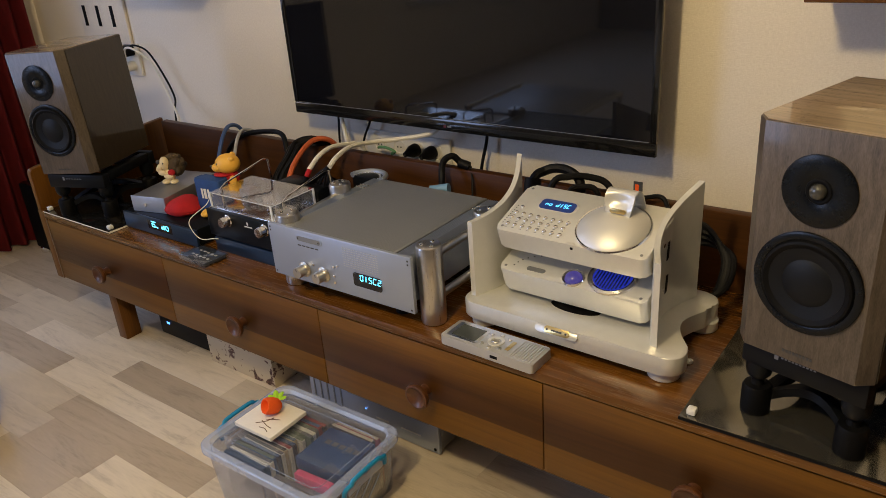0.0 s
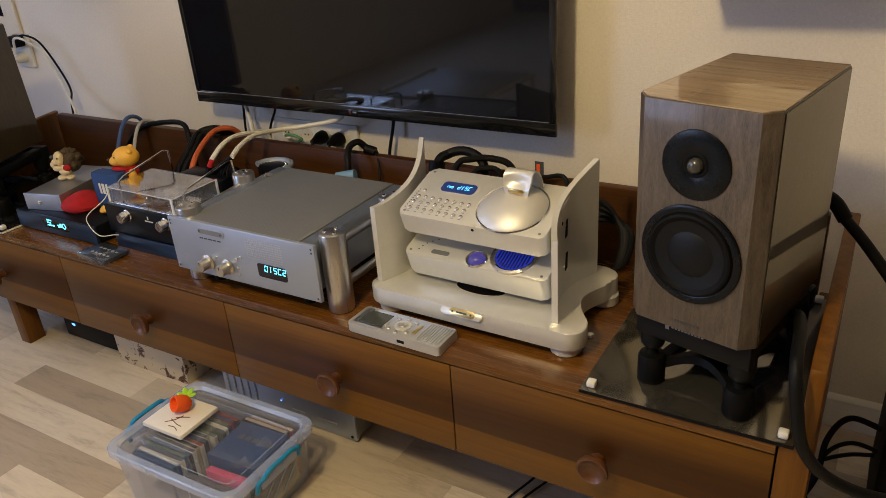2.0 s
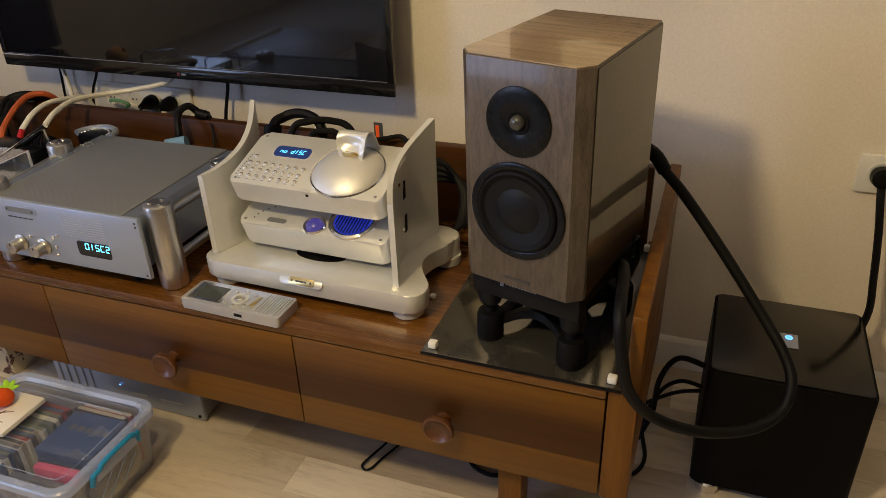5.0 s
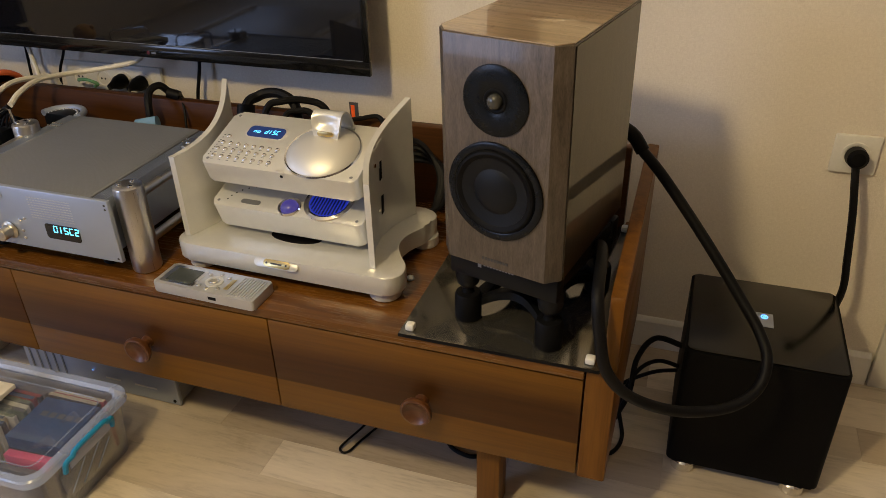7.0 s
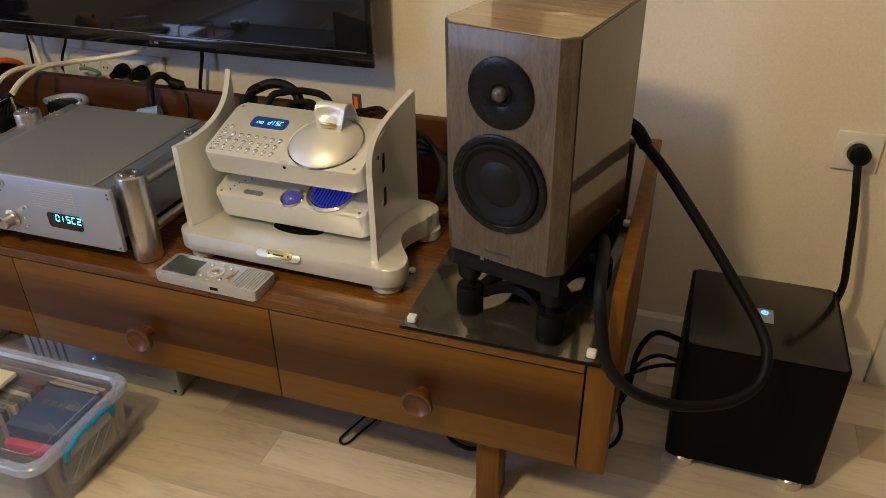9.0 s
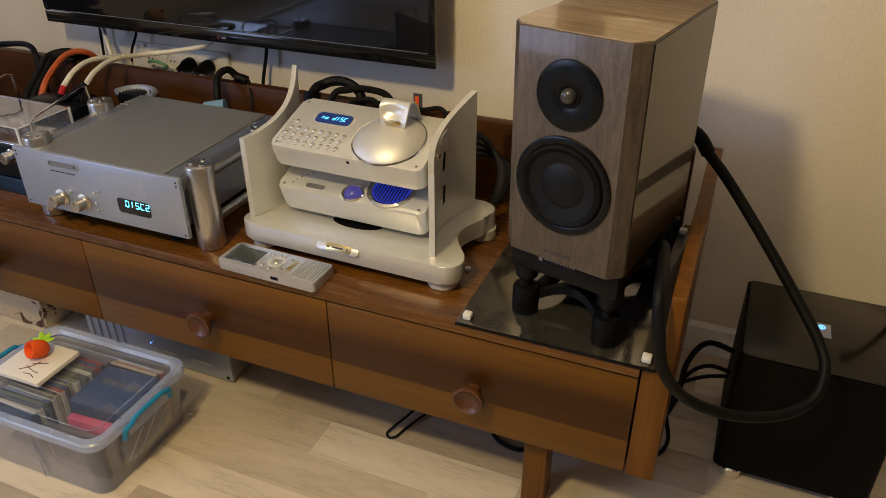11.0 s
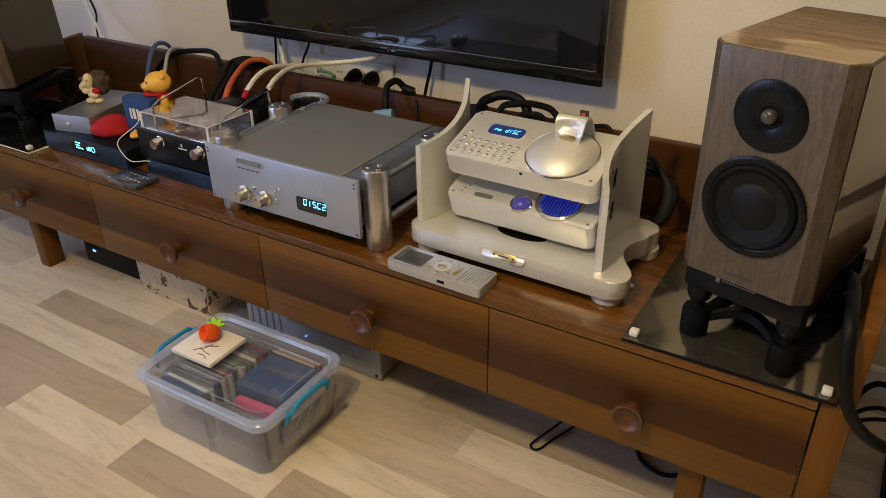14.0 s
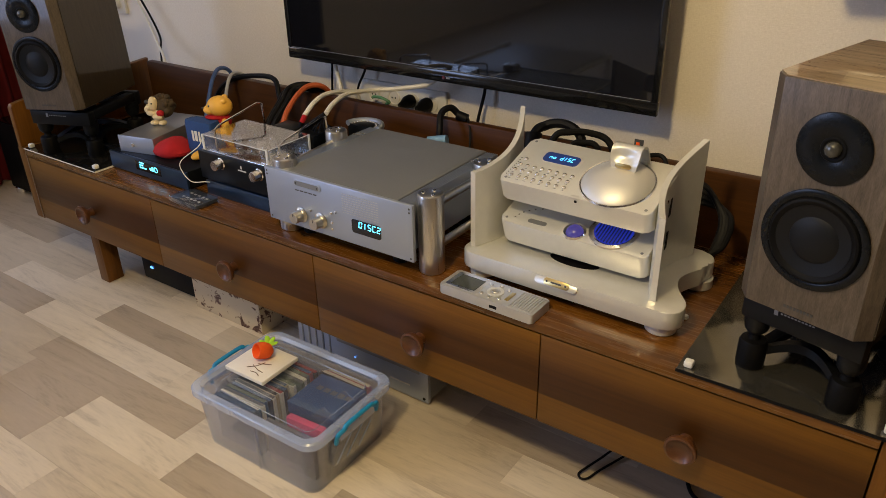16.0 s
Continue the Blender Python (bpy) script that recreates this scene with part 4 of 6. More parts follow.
# ---- silver remote control ----
ctl = thing("remote_control", pose(-0.713, 1.060, TOP, 0, 0, -1.5), "chunky silver metal remote control with a grey screen", "remote control")
part("body", prism(rounded(-0.104, 0.104, -0.034, 0.034, 0.005), 0.001, 0.021, 0.0025), REMOTE, ctl)
part("screen", block(-0.086, -0.032, -0.020, 0.022, 0.0212, 0.0218), plain("grey_lcd", (0.055, 0.062, 0.058), 0.18), ctl, "dark grey screen")
part("screen_frame", prism(rounded(-0.096, -0.024, -0.026, 0.028, 0.004), 0.0208, 0.0212), CHROME, ctl)
part("ring_key", lathe([(0.011, 0.0205), (0.011, 0.0225), (0.0165, 0.0225), (0.0165, 0.0205)], 32, pose(0.004, 0.0, 0)), SATIN, ctl)
part("centre_key", lathe(*rod(0.007, 0.003, 0.0008, 20, pose(0.004, 0, 0.0205))), CHROME, ctl)
for x, y in ((-0.016, 0.018), (-0.016, -0.018), (0.024, 0.018), (0.024, -0.018), (0.004, 0.024), (0.004, -0.024)):
    part("key", lathe(*rod(0.0042, 0.0025, 0.0008, 14, pose(x, y, 0.0206))), CHROME, ctl)
part("badge", block(0.033, 0.041, -0.016, 0.016, 0.0212, 0.0222, 0.0003), BRASS, ctl, "narrow gold badge")
for i in range(9):
    part("grip_rib", block(0.049 + i * 0.0056, 0.0524 + i * 0.0056, -0.028, 0.028, 0.0208, 0.0224, 0.0004), REMOTE, ctl)
part("port", block(0.012, 0.028, -0.0346, -0.0338, 0.007, 0.013), BLACK, ctl, "small black port")


# ---- the smaller gear ----
streamer = thing("streamer", pose(-1.821, 1.092, TOP), "flat black network streamer with a small cyan display", "audio streamer")
part("body", block(-0.164, 0.164, 0.008, 0.275, 0.006, 0.052, 0.003), BLACK_SATIN, streamer)
part("front_panel", block(-0.166, 0.166, 0.0, 0.0078, 0.004, 0.052, 0.002), BLACK_SHEEN, streamer)
show = part("display", block(-0.048, 0.060, -0.0006, -0.0001, 0.020, 0.046), BLACK_GLOSS, streamer)
for i, (w, z) in enumerate(((0.020, 0.0415), (0.016, 0.0345), (0.028, 0.0275))):
    part("display_line", block(-0.030, -0.030 + w, -0.0012, -0.0007, z, z + 0.0034), DIGITS, show, "glowing cyan line")
part("display_line", block(0.014, 0.022, -0.0012, -0.0007, 0.0285, 0.036), DIGITS, show)
part("display_line", block(0.024, 0.030, -0.0012, -0.0007, 0.0285, 0.040), DIGITS, show)
part("display_ring", lathe([(0.0058, 0.0007), (0.0058, 0.0013), (0.0078, 0.0013), (0.0078, 0.0007)], 24, pose(0.040, 0, 0.0345, 90, 0, 0)), DIGITS, show)
for x in (-0.14, 0.14):
    for y in (0.03, 0.25):
        part("foot", lathe(*rod(0.012, 0.0058, 0.001, 16, pose(x, y, 0.0))), RUBBER, streamer)

supply = thing("power_supply", pose(-1.893, 1.121, TOP + 0.0525, 0, 0, 13), "small silver aluminium box on the black streamer", "power supply")
part("body", block(-0.058, 0.058, 0.003, 0.225, 0.0005, 0.045, 0.002), brushed("silver_case", (0.42, 0.43, 0.46), 0.38, "y", 0.85), supply)
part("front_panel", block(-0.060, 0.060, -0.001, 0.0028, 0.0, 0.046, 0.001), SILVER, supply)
part("button", lathe(*rod(0.0055, 0.004, 0.001, 20, pose(-0.010, -0.0012, 0.022, 90, 0, 0))), CHROME, supply)


def doll(name, pieces, m, label, category):
    """A soft toy as one plain mesh; pieces are (centre, radii, material)."""
    bm, mats = bmesh.new(), []
    for centre, radii, mat in pieces:
        before = len(bm.faces)
        add_ball(bm, centre, radii, 18, 12)
        bm.faces.ensure_lookup_table()
        if mat not in mats:
            mats.append(mat)
        for f in bm.faces[before:]:
            f.material_index = mats.index(mat)
    mesh = finish(bm, name, mats[0], 80)
    for mat in mats[1:]:
        mesh.materials.append(mat)
    ob = new(name, mesh)
    ob.matrix_basis = m
    return tagged(ob, label, category)


random.seed(3)
spikes = []
for i in range(46):
    a, b = random.uniform(0, 6.28), random.uniform(-0.4, 1.4)
    d = Vector((math.cos(a) * math.cos(b), math.sin(a) * math.cos(b), math.sin(b)))
    if d.y < -0.45 and d.x < 0.5:
        continue
    spikes.append((Vector((0.006, 0.004, 0.040)) + Vector((d.x * 0.026, d.y * 0.022, d.z * 0.026)), (0.007, 0.007, 0.008), BROWN_FUR))
doll("toy_hedgehog", spikes + [
    ((0.006, 0.004, 0.040), (0.027, 0.023, 0.027), BROWN_FUR), ((-0.008, -0.016, 0.052), (0.012, 0.012, 0.018), CREAM),
    ((-0.016, -0.022, 0.046), (0.008, 0.008, 0.008), CREAM), ((-0.020, -0.023, 0.058), (0.0055, 0.0050, 0.0055), INK), ((-0.004, -0.0275, 0.056), (0.0018, 0.0018, 0.0022), INK),
    ((-0.002, -0.012, 0.022), (0.015, 0.013, 0.018), CREAM), ((-0.024, -0.020, 0.038), (0.008, 0.006, 0.009), CREAM), ((-0.014, -0.023, 0.030), (0.012, 0.006, 0.007), CREAM), ((0.004, -0.025, 0.022), (0.014, 0.006, 0.006), CREAM),
    ((0.012, -0.022, 0.031), (0.010, 0.008, 0.008), RED_FELT), ((-0.010, -0.018, 0.006), (0.012, 0.012, 0.0062), CREAM), ((0.010, -0.016, 0.006), (0.010, 0.011, 0.0062), CREAM)],
    pose(-1.932, 1.243, TOP + 0.0988, 0, 0, 20) @ Matrix.Scale(1.15, 4), "small cream and brown spiky toy on the silver box", "toy")
doll("toy_bear", [
    ((0, 0, 0.147), (0.033, 0.030, 0.031), YELLOW), ((-0.020, -0.012, 0.138), (0.019, 0.016, 0.015), YELLOW), ((-0.037, -0.019, 0.144), (0.004, 0.004, 0.0035), INK), ((-0.014, -0.026, 0.154), (0.0022, 0.0022, 0.003), INK),
    ((0.006, 0.018, 0.170), (0.008, 0.006, 0.008), YELLOW), ((0.022, -0.014, 0.168), (0.008, 0.006, 0.008), YELLOW), ((0.0, 0.0, 0.102), (0.026, 0.023, 0.026), RED_FELT), ((-0.012, -0.010, 0.116), (0.026, 0.020, 0.007), RED_FELT),
    ((0.004, -0.004, 0.068), (0.026, 0.023, 0.022), YELLOW), ((0.020, -0.018, 0.095), (0.010, 0.010, 0.021), YELLOW), ((-0.020, -0.010, 0.096), (0.009, 0.010, 0.018), RED_FELT),
    ((-0.014, -0.006, 0.030), (0.014, 0.014, 0.032), YELLOW), ((0.014, -0.004, 0.030), (0.014, 0.014, 0.032), YELLOW), ((-0.040, -0.060, 0.012), (0.016, 0.030, 0.0122), YELLOW), ((0.012, -0.024, 0.010), (0.013, 0.024, 0.0102), YELLOW)],
    pose(-1.690, 1.258, TOP + 0.0522, 0, 0, 18) @ Matrix.Diagonal((1.06, 1.06, 0.88, 1)), "yellow soft toy in a red shirt behind a blue box", "toy")

cap = bmesh.new()
add_lathe(cap, [(0, 0.0), (0.050, 0.0), (0.058, 0.006), (0.060, 0.014), (0.054, 0.026), (0.040, 0.036), (0.020, 0.041), (0, 0.042)], 28)
for v in cap.verts:
    v.co.x *= 0.92
    v.co.z *= 0.98 + 0.12 * math.sin(v.co.x * 60 + 1)
    v.co.y *= 0.82 + 0.06 * math.sin(v.co.x * 45)
solid("red_cushion", cap, RED_FELT, "small red felt cushion lying on the streamer", "cushion", m=pose(-1.806, 1.172, TOP + 0.0524, 0, 0, 22))
box = thing("portable_speaker", pose(-1.716, 1.200, TOP + 0.0524, 0, 0, 6), "small blue cloth-covered portable loudspeaker", "portable speaker")
part("body", prism(rounded(-0.047, 0.047, -0.006, 0.034, 0.007), 0.0, 0.098, 0.006), BLUE_SHELL, box)
part("logo", block(-0.022, -0.016, -0.0075, -0.0063, 0.044, 0.072), CARD_WHITE, box, "pale raised mark")
part("logo", block(-0.012, -0.003, -0.0075, -0.0063, 0.044, 0.072), CARD_WHITE, box)
part("logo", block(0.002, 0.008, -0.0075, -0.0063, 0.044, 0.072), CARD_WHITE, box)
solid("string_loop", tube([(-1.684, 1.188, 0.530), (-1.638, 1.150, 0.553), (-1.616, 1.115, 0.542), (-1.656, 1.086, 0.505), (-1.652, 1.082, 0.478), (-1.623, 1.084, 0.457), (-1.594, 1.100, 0.4575), (-1.580, 1.106, 0.4575)], 0.0012, 8), WHITE_CABLE, "thin white string loop of the blue speaker", "string")

# valve headphone amplifier
valve = thing("headphone_amplifier", pose(-1.490, 1.113, TOP), "black valve headphone amplifier under a clear acrylic hood", "headphone amplifier")
part("plinth", block(-0.118, 0.112, 0.002, 0.21, 0.0, 0.038, 0.002), BLACK_SHEEN, valve)
part("body", block(-0.124, 0.124, 0.006, 0.205, 0.046, 0.116, 0.003), BLACK_SHEEN, valve)
part("neck", block(-0.10, 0.10, 0.02, 0.19, 0.0382, 0.0458), BLACK, valve)
part("front_panel", block(-0.125, 0.125, -0.002, 0.0058, 0.045, 0.117, 0.002), BLACK_SATIN, valve)
for x in (-0.040, 0.096):
    knob = part("knob", lathe([(0, 0), (0.0155, 0), (0.0155, 0.003), (0.0135, 0.005), (0.0125, 0.022), (0.0115, 0.024), (0, 0.0235)], 32, pose(x, -0.0022, 0.098, 90, 0, 0)), CHROME, valve)
part("caption_bar", block(0.020, 0.048, -0.0028, -0.0021, 0.092, 0.095), LETTER, valve)
part("caption_bar", block(0.030, 0.034, -0.0028, -0.0021, 0.098, 0.106), LETTER, valve)
part("deck", block(-0.122, 0.122, 0.008, 0.20, 0.1162, 0.1185, 0.001), CHROME, valve)
hood = [(-0.116, 0.012, 0.116, 0.0145, 0.119, 0.154), (-0.116, 0.150, 0.116, 0.1525, 0.119, 0.154), (-0.116, 0.0147, -0.1135, 0.1498, 0.119, 0.154), (0.1135, 0.0147, 0.116, 0.1498, 0.119, 0.154), (-0.117, 0.011, 0.117, 0.1535, 0.1542, 0.1570)]
for x0, y0, x1, y1, z0, z1 in hood:
    ob = part("hood_pane", block(x0, x1, y0, y1, z0, z1, 0.0008, 1), ACRYLIC, valve, "clear acrylic pane")
# Pale strips paint the highlights along the clear hood's edges.
HOOD_GLEAM = plain("bright_edge", (0.75, 0.78, 0.82), 0.2)
part("hood_edge", block(0.1145, 0.1175, 0.148, 0.153, 0.119, 0.1573), HOOD_GLEAM, valve)
part("hood_edge", block(-0.117, 0.117, 0.0098, 0.0109, 0.1560, 0.1574), HOOD_GLEAM, valve)
part("hood_edge", block(0.1171, 0.1182, 0.0127, 0.1478, 0.1560, 0.1574), HOOD_GLEAM, valve)
for x in (-0.114, 0.114):
    part("hood_edge", block(x - 0.0025, x + 0.0025, 0.0095, 0.0125, 0.119, 0.1573), HOOD_GLEAM, valve)
for x, y, s in ((-0.045, 0.065, 1.0), (-0.005, 0.075, 1.05), (0.058, 0.055, 0.9), (0.03, 0.11, 1.0)):
    glass = part("valve", lathe([(0.0095, 0.119), (0.0105, 0.123), (0.0105, 0.139), (0.008, 0.145), (0.003, 0.148), (0.0, 0.149)], 20, pose(x, y, 0)), GLASS, valve, "small glass valve")
    part("valve_plate", lathe(*rod(0.006, 0.016, 0.001, 14, pose(x, y, 0.122))), SILVER_COVER, glass)
    part("valve_cap", lathe([(0.0075, 0.1395), (0.006, 0.1435), (0.002, 0.1462), (0, 0.1463)], 14, pose(x, y, 0)), CHROME, glass)
part("wooden_base", block(-0.10, -0.06, 0.09, 0.13, 0.1187, 0.142, 0.003), KNOB_WOOD, valve)
part("transformer", block(0.060, 0.124, 0.156, 0.200, 0.1187, 0.150, 0.004), BLACK_SATIN, valve)
part("transformer", block(-0.02, 0.055, 0.156, 0.215, 0.1187, 0.156, 0.004), BLACK_SATIN, valve)
for x in (-0.075, 0.150):
    z0 = 0.119 if x < 0 else 0.0
    part("handle", tube([(x, 0.02, 0.110), (x, 0.02, 0.172), (x, 0.036, 0.180), (x, 0.165, 0.204), (x, 0.180, 0.199), (x, 0.186, 0.110)], 0.0026, 8, False), CHROME, valve)
part("handle_lug", block(0.1242, 0.153, 0.014, 0.026, 0.100, 0.1142, 0.001), BLACK, valve)
part("handle_lug", block(0.1242, 0.153, 0.180, 0.192, 0.100, 0.1142, 0.001), BLACK, valve)

key = thing("small_remote", pose(-1.596, 1.063, TOP, 0, 0, -4), "thin grey remote control sealed in clear plastic", "remote control")
part("body", prism(rounded(-0.054, 0.054, -0.034, 0.034, 0.006), 0.002, 0.010, 0.002), plain("slate_plastic", (0.045, 0.055, 0.075), 0.35), key)
part("sleeve", prism(rounded(-0.058, 0.058, -0.038, 0.038, 0.006), 0.0004, 0.0122, 0.002), ACRYLIC, key, "clear plastic sleeve")
for i in range(5):
    for y in (-0.012, 0.012):
        part("button", block(-0.030 + i * 0.016, -0.022 + i * 0.016, y - 0.003, y + 0.003, 0.0102, 0.0118, 0.001), LETTER, key)
solid("screw_cap", lathe([(0, 0), (0.006, 0), (0.007, 0.002), (0.0062, 0.006), (0.003, 0.008), (0, 0.0083)], 18, pose(-0.389, 1.199, TOP)), WHITE, "small white plastic cap on the sideboard", "cap")

# ---- clear storage box full of discs ----
TX, TY = -1.136, 0.899
tub = thing("storage_box", pose(TX, TY, 0.0, 0, 0, 1.0), "clear plastic storage box with teal clip handles", "storage box")


def tub_wall(outer_low, outer_high, z0, z1, t):
    bm = bmesh.new()
    rings = []
    for (hx, hy), z, inset in ((outer_low, z0, 0), (outer_high, z1, 0), (outer_high, z1, t), (outer_low, z0 + t, t)):
        rings.append([bm.verts.new((x, y, z)) for x, y in rounded(-hx + inset, hx - inset, -hy + inset, hy - inset, 0.028)])
    n = len(rings[0])
    for a, b in zip(rings, rings[1:]):
        for i in range(n):
            bm.faces.new((a[i], a[(i + 1) % n], b[(i + 1) % n], b[i]))
    bm.faces.new(rings[0][::-1])
    bm.faces.new(rings[-1])
    return bm


part("tub", tub_wall((0.165, 0.122), (0.174, 0.129), 0.0005, 0.132, 0.002), TUB, tub)
rim = bmesh.new()
for inset, z0, z1 in ((0.0, 0.1325, 0.150),):
    o, q = rounded(-0.188, 0.188, -0.138, 0.138, 0.035), rounded(-0.172, 0.172, -0.122, 0.122, 0.028)
    rings = [[rim.verts.new((x, y, z)) for x, y in line] for line, z in ((o, z0), (o, z1 - 0.003), ([(x * 0.985, y * 0.98) for x, y in o], z1), (q, z1), ([(x * 0.97, y * 0.965) for x, y in q], z1 - 0.008), (q, z0))]
    n = len(o)
    for a, b in zip(rings, rings[1:] + rings[:1]):
        for i in range(n):
            rim.faces.new((a[i], a[(i + 1) % n], b[(i + 1) % n], b[i]))
part("lid_rim", rim, TUB_RIM, tub, "cloudy raised lid rim")
part("lid", prism(rounded(-0.168, 0.168, -0.118, 0.118, 0.026), 0.1375, 0.1395), TUB_LID, tub, "clear lid")
ridge = [(x, y, 0.1404) for x, y in rounded(-0.145, 0.145, -0.096, 0.096, 0.02)]
part("lid_ridge", tube(ridge + ridge[:1], 0.0009, 6, False), TUB_RIM, tub)
for sx in (-1, 1):
    part("clip_handle", tube([(sx * 0.187, -0.066, 0.112), (sx * 0.194, -0.064, 0.136), (sx * 0.196, -0.048, 0.140), (sx * 0.197, -0.036, 0.148), (sx * 0.198, 0.034, 0.148), (sx * 0.197, 0.046, 0.140), (sx * 0.194, 0.060, 0.136), (sx * 0.187, 0.064, 0.112)], 0.0052, 8), TEAL, tub, "teal plastic clip handle")
    part("clip_plate", block(min(sx * 0.1885, sx * 0.1915), max(sx * 0.1885, sx * 0.1915), -0.055, 0.055, 0.112, 0.140, 0.001), TUB_RIM, tub)
    grip = part("side_grip", prism(rounded(-0.070, 0.066, 0.040, 0.104, 0.012), 0.0, 0.004, 0.001, pose(sx * 0.1735, 0, 0) @ Matrix(((0, 0, sx, 0), (1, 0, 0, 0), (0, 1, 0, 0), (0, 0, 0, 1)))), TUB, tub, "moulded finger recess")
    for y0, z0, y1, z1 in ((-0.060, 0.050, -0.010, 0.096), (-0.030, 0.046, 0.030, 0.098), (0.010, 0.046, 0.056, 0.086)):
        part("grip_rib", tube([(sx * 0.1785, y0, z0), (sx * 0.1785, y1, z1)], 0.0013, 6, False), TUB_RIM, grip)
# flaps moulded in the lid beside the clips
for y0, y1 in ((-0.052, -0.016), (0.016, 0.052)):
    part("lid_flap", prism([(0.108, y0), (0.150, (y0 + y1) / 2 - 0.004), (0.150, (y0 + y1) / 2 + 0.004), (0.112, y1)], 0.1396, 0.1408, 0.0), TUB_LID, tub)
part("wall_rib", block(0.012, 0.018, -0.1295, -0.1265, 0.006, 0.130, 0.0008, 1), TUB, tub)

inside = pose(TX, TY, 0.0, 0, 0, 1.0)
random.seed(11)
spine = [plain("disc_case_%s" % n, c, 0.3) for n, c in (("grey", (0.15, 0.15, 0.17)), ("black", (0.025, 0.025, 0.03)), ("cream", (0.55, 0.47, 0.33)), ("slate", (0.06, 0.12, 0.25)), ("red", (0.33, 0.05, 0.05)), ("olive", (0.18, 0.22, 0.16)), ("white", (0.78, 0.77, 0.74)))]


def disc_case(m, material):
    t = thing("disc_case", inside @ m, "plastic disc case standing in the storage box", "disc case", "disc cases")
    part("case", block(-0.0048, 0.0048, -0.062, 0.062, 0.0, 0.122, 0.001, 1), material, t)
    part("spine", block(-0.0040, 0.0040, -0.060, 0.060, 0.1222, 0.1228), random.choice(spine), t)


SPINES = (3, 3, 6, 3, 1, 6, 2, 6, 1, 2, 6)
for i in range(11):
    disc_case(pose(-0.076 + random.uniform(-0.004, 0.004), -0.095 + i * 0.0112, 0.0045, random.uniform(-1.5, 1.5), 0, 90 + random.uniform(-1.5, 1.5)), spine[SPINES[i]])
for i in range(6):
    disc_case(pose(-0.060 + random.uniform(-0.006, 0.006), 0.036 + i * 0.0112, 0.0045, random.uniform(-1.5, 1.5), 0, 90 + random.uniform(-1.5, 1.5)), spine[(5, 6, 0, 4, 1, 0)[i]])
for i in range(2):
    disc_case(pose(0.072 + 0.006 * i, 0.094 + i * 0.0112, 0.0045, 0, 0, 90), spine[(1, 4)[i]])
book = thing("boxed_set", inside @ pose(0.078, 0.018, 0.1005, 0, 0, 2), "navy blue boxed set on top of the discs", "boxed set")
part("cover", block(-0.058, 0.070, -0.052, 0.064, 0.0, 0.030, 0.001), BLUE_COVER, book)
for i in range(5):
    part("title_bar", block(-0.034 + i * 0.020, -0.019 + i * 0.020, 0.014, 0.028, 0.0302, 0.0306), spine[0], book)
part("lower_band", block(-0.0579, 0.0699, -0.0519, -0.036, 0.0302, 0.0305), spine[3], book)
solid("stacked_case", block(-0.060, 0.070, -0.055, 0.060, 0.0, 0.096, 0.002), spine[1], "stack of dark disc cases under the boxed set", "disc cases", m=inside @ pose(0.078, 0.018, 0.004))
solid("stacked_case", block(-0.050, 0.046, -0.007, 0.009, 0.0, 0.100, 0.001), spine[0], "grey disc cases under the pink case", "disc cases", m=inside @ pose(0.108, -0.067, 0.004, 0, 0, 3))
solid("pink_case", block(-0.050, 0.046, -0.007, 0.009, 0.1003, 0.128, 0.001), PINK, "bright pink disc case in the storage box", "disc case", m=inside @ pose(0.108, -0.067, 0.004, 0, 0, 3))
solid("grey_case", block(-0.075, 0.055, -0.006, 0.006, 0.0, 0.108, 0.001), spine[0], "grey disc case against the box's side", "disc case", m=inside @ pose(0.085, -0.085, 0.005, 0, 0, 2))
card = thing("card_sleeve", pose(-1.235, 0.908, 0.1512, 0, 0, 1.0), "white card sleeve with a small sketch, on the box lid", "card sleeve")
part("sleeve", block(-0.059, 0.059, -0.056, 0.056, 0.0, 0.010, 0.001), CARD_WHITE, card)
for a, b, c in (((-0.006, -0.020), (0.018, -0.028), (0.034, -0.030)), ((0.0, -0.012), (0.016, -0.004), (0.030, 0.002)), ((-0.012, -0.034), (0.004, -0.018), (0.012, 0.0)), ((0.006, -0.040), (0.022, -0.038), (0.036, -0.044))):
    part("sketch_line", tube([(*a, 0.0102), (*b, 0.0102), (*c, 0.0102)], 0.0010, 6), KNOB_WOOD, card)
carrot = thing("felt_carrot", pose(-1.241, 0.929, 0.1614), "small orange felt carrot with green leaves", "toy carrot")
part("root", lathe([(0, -0.020), (0.010, -0.019), (0.0165, -0.012), (0.0195, 0.0), (0.0195, 0.014), (0.0175, 0.0205), (0.0150, 0.0205), (0.0125, 0.014), (0.010, 0.004), (0, 0.001)], 24, pose(0.004, -0.008, 0.0208, 66, 0, -14) @ Matrix.Scale(1.0, 4)), ORANGE_FELT, carrot, "hollow orange felt root")
for a, tip in ((190, -16), (140, -34), (85, -26), (40, -12)):
    part("leaf", ball((0.012, 0, 0), (0.012, 0.0065, 0.0028), 12, 8, pose(-0.004, 0.012, 0.022, 0, tip, a)), GREEN_FELT, carrot)

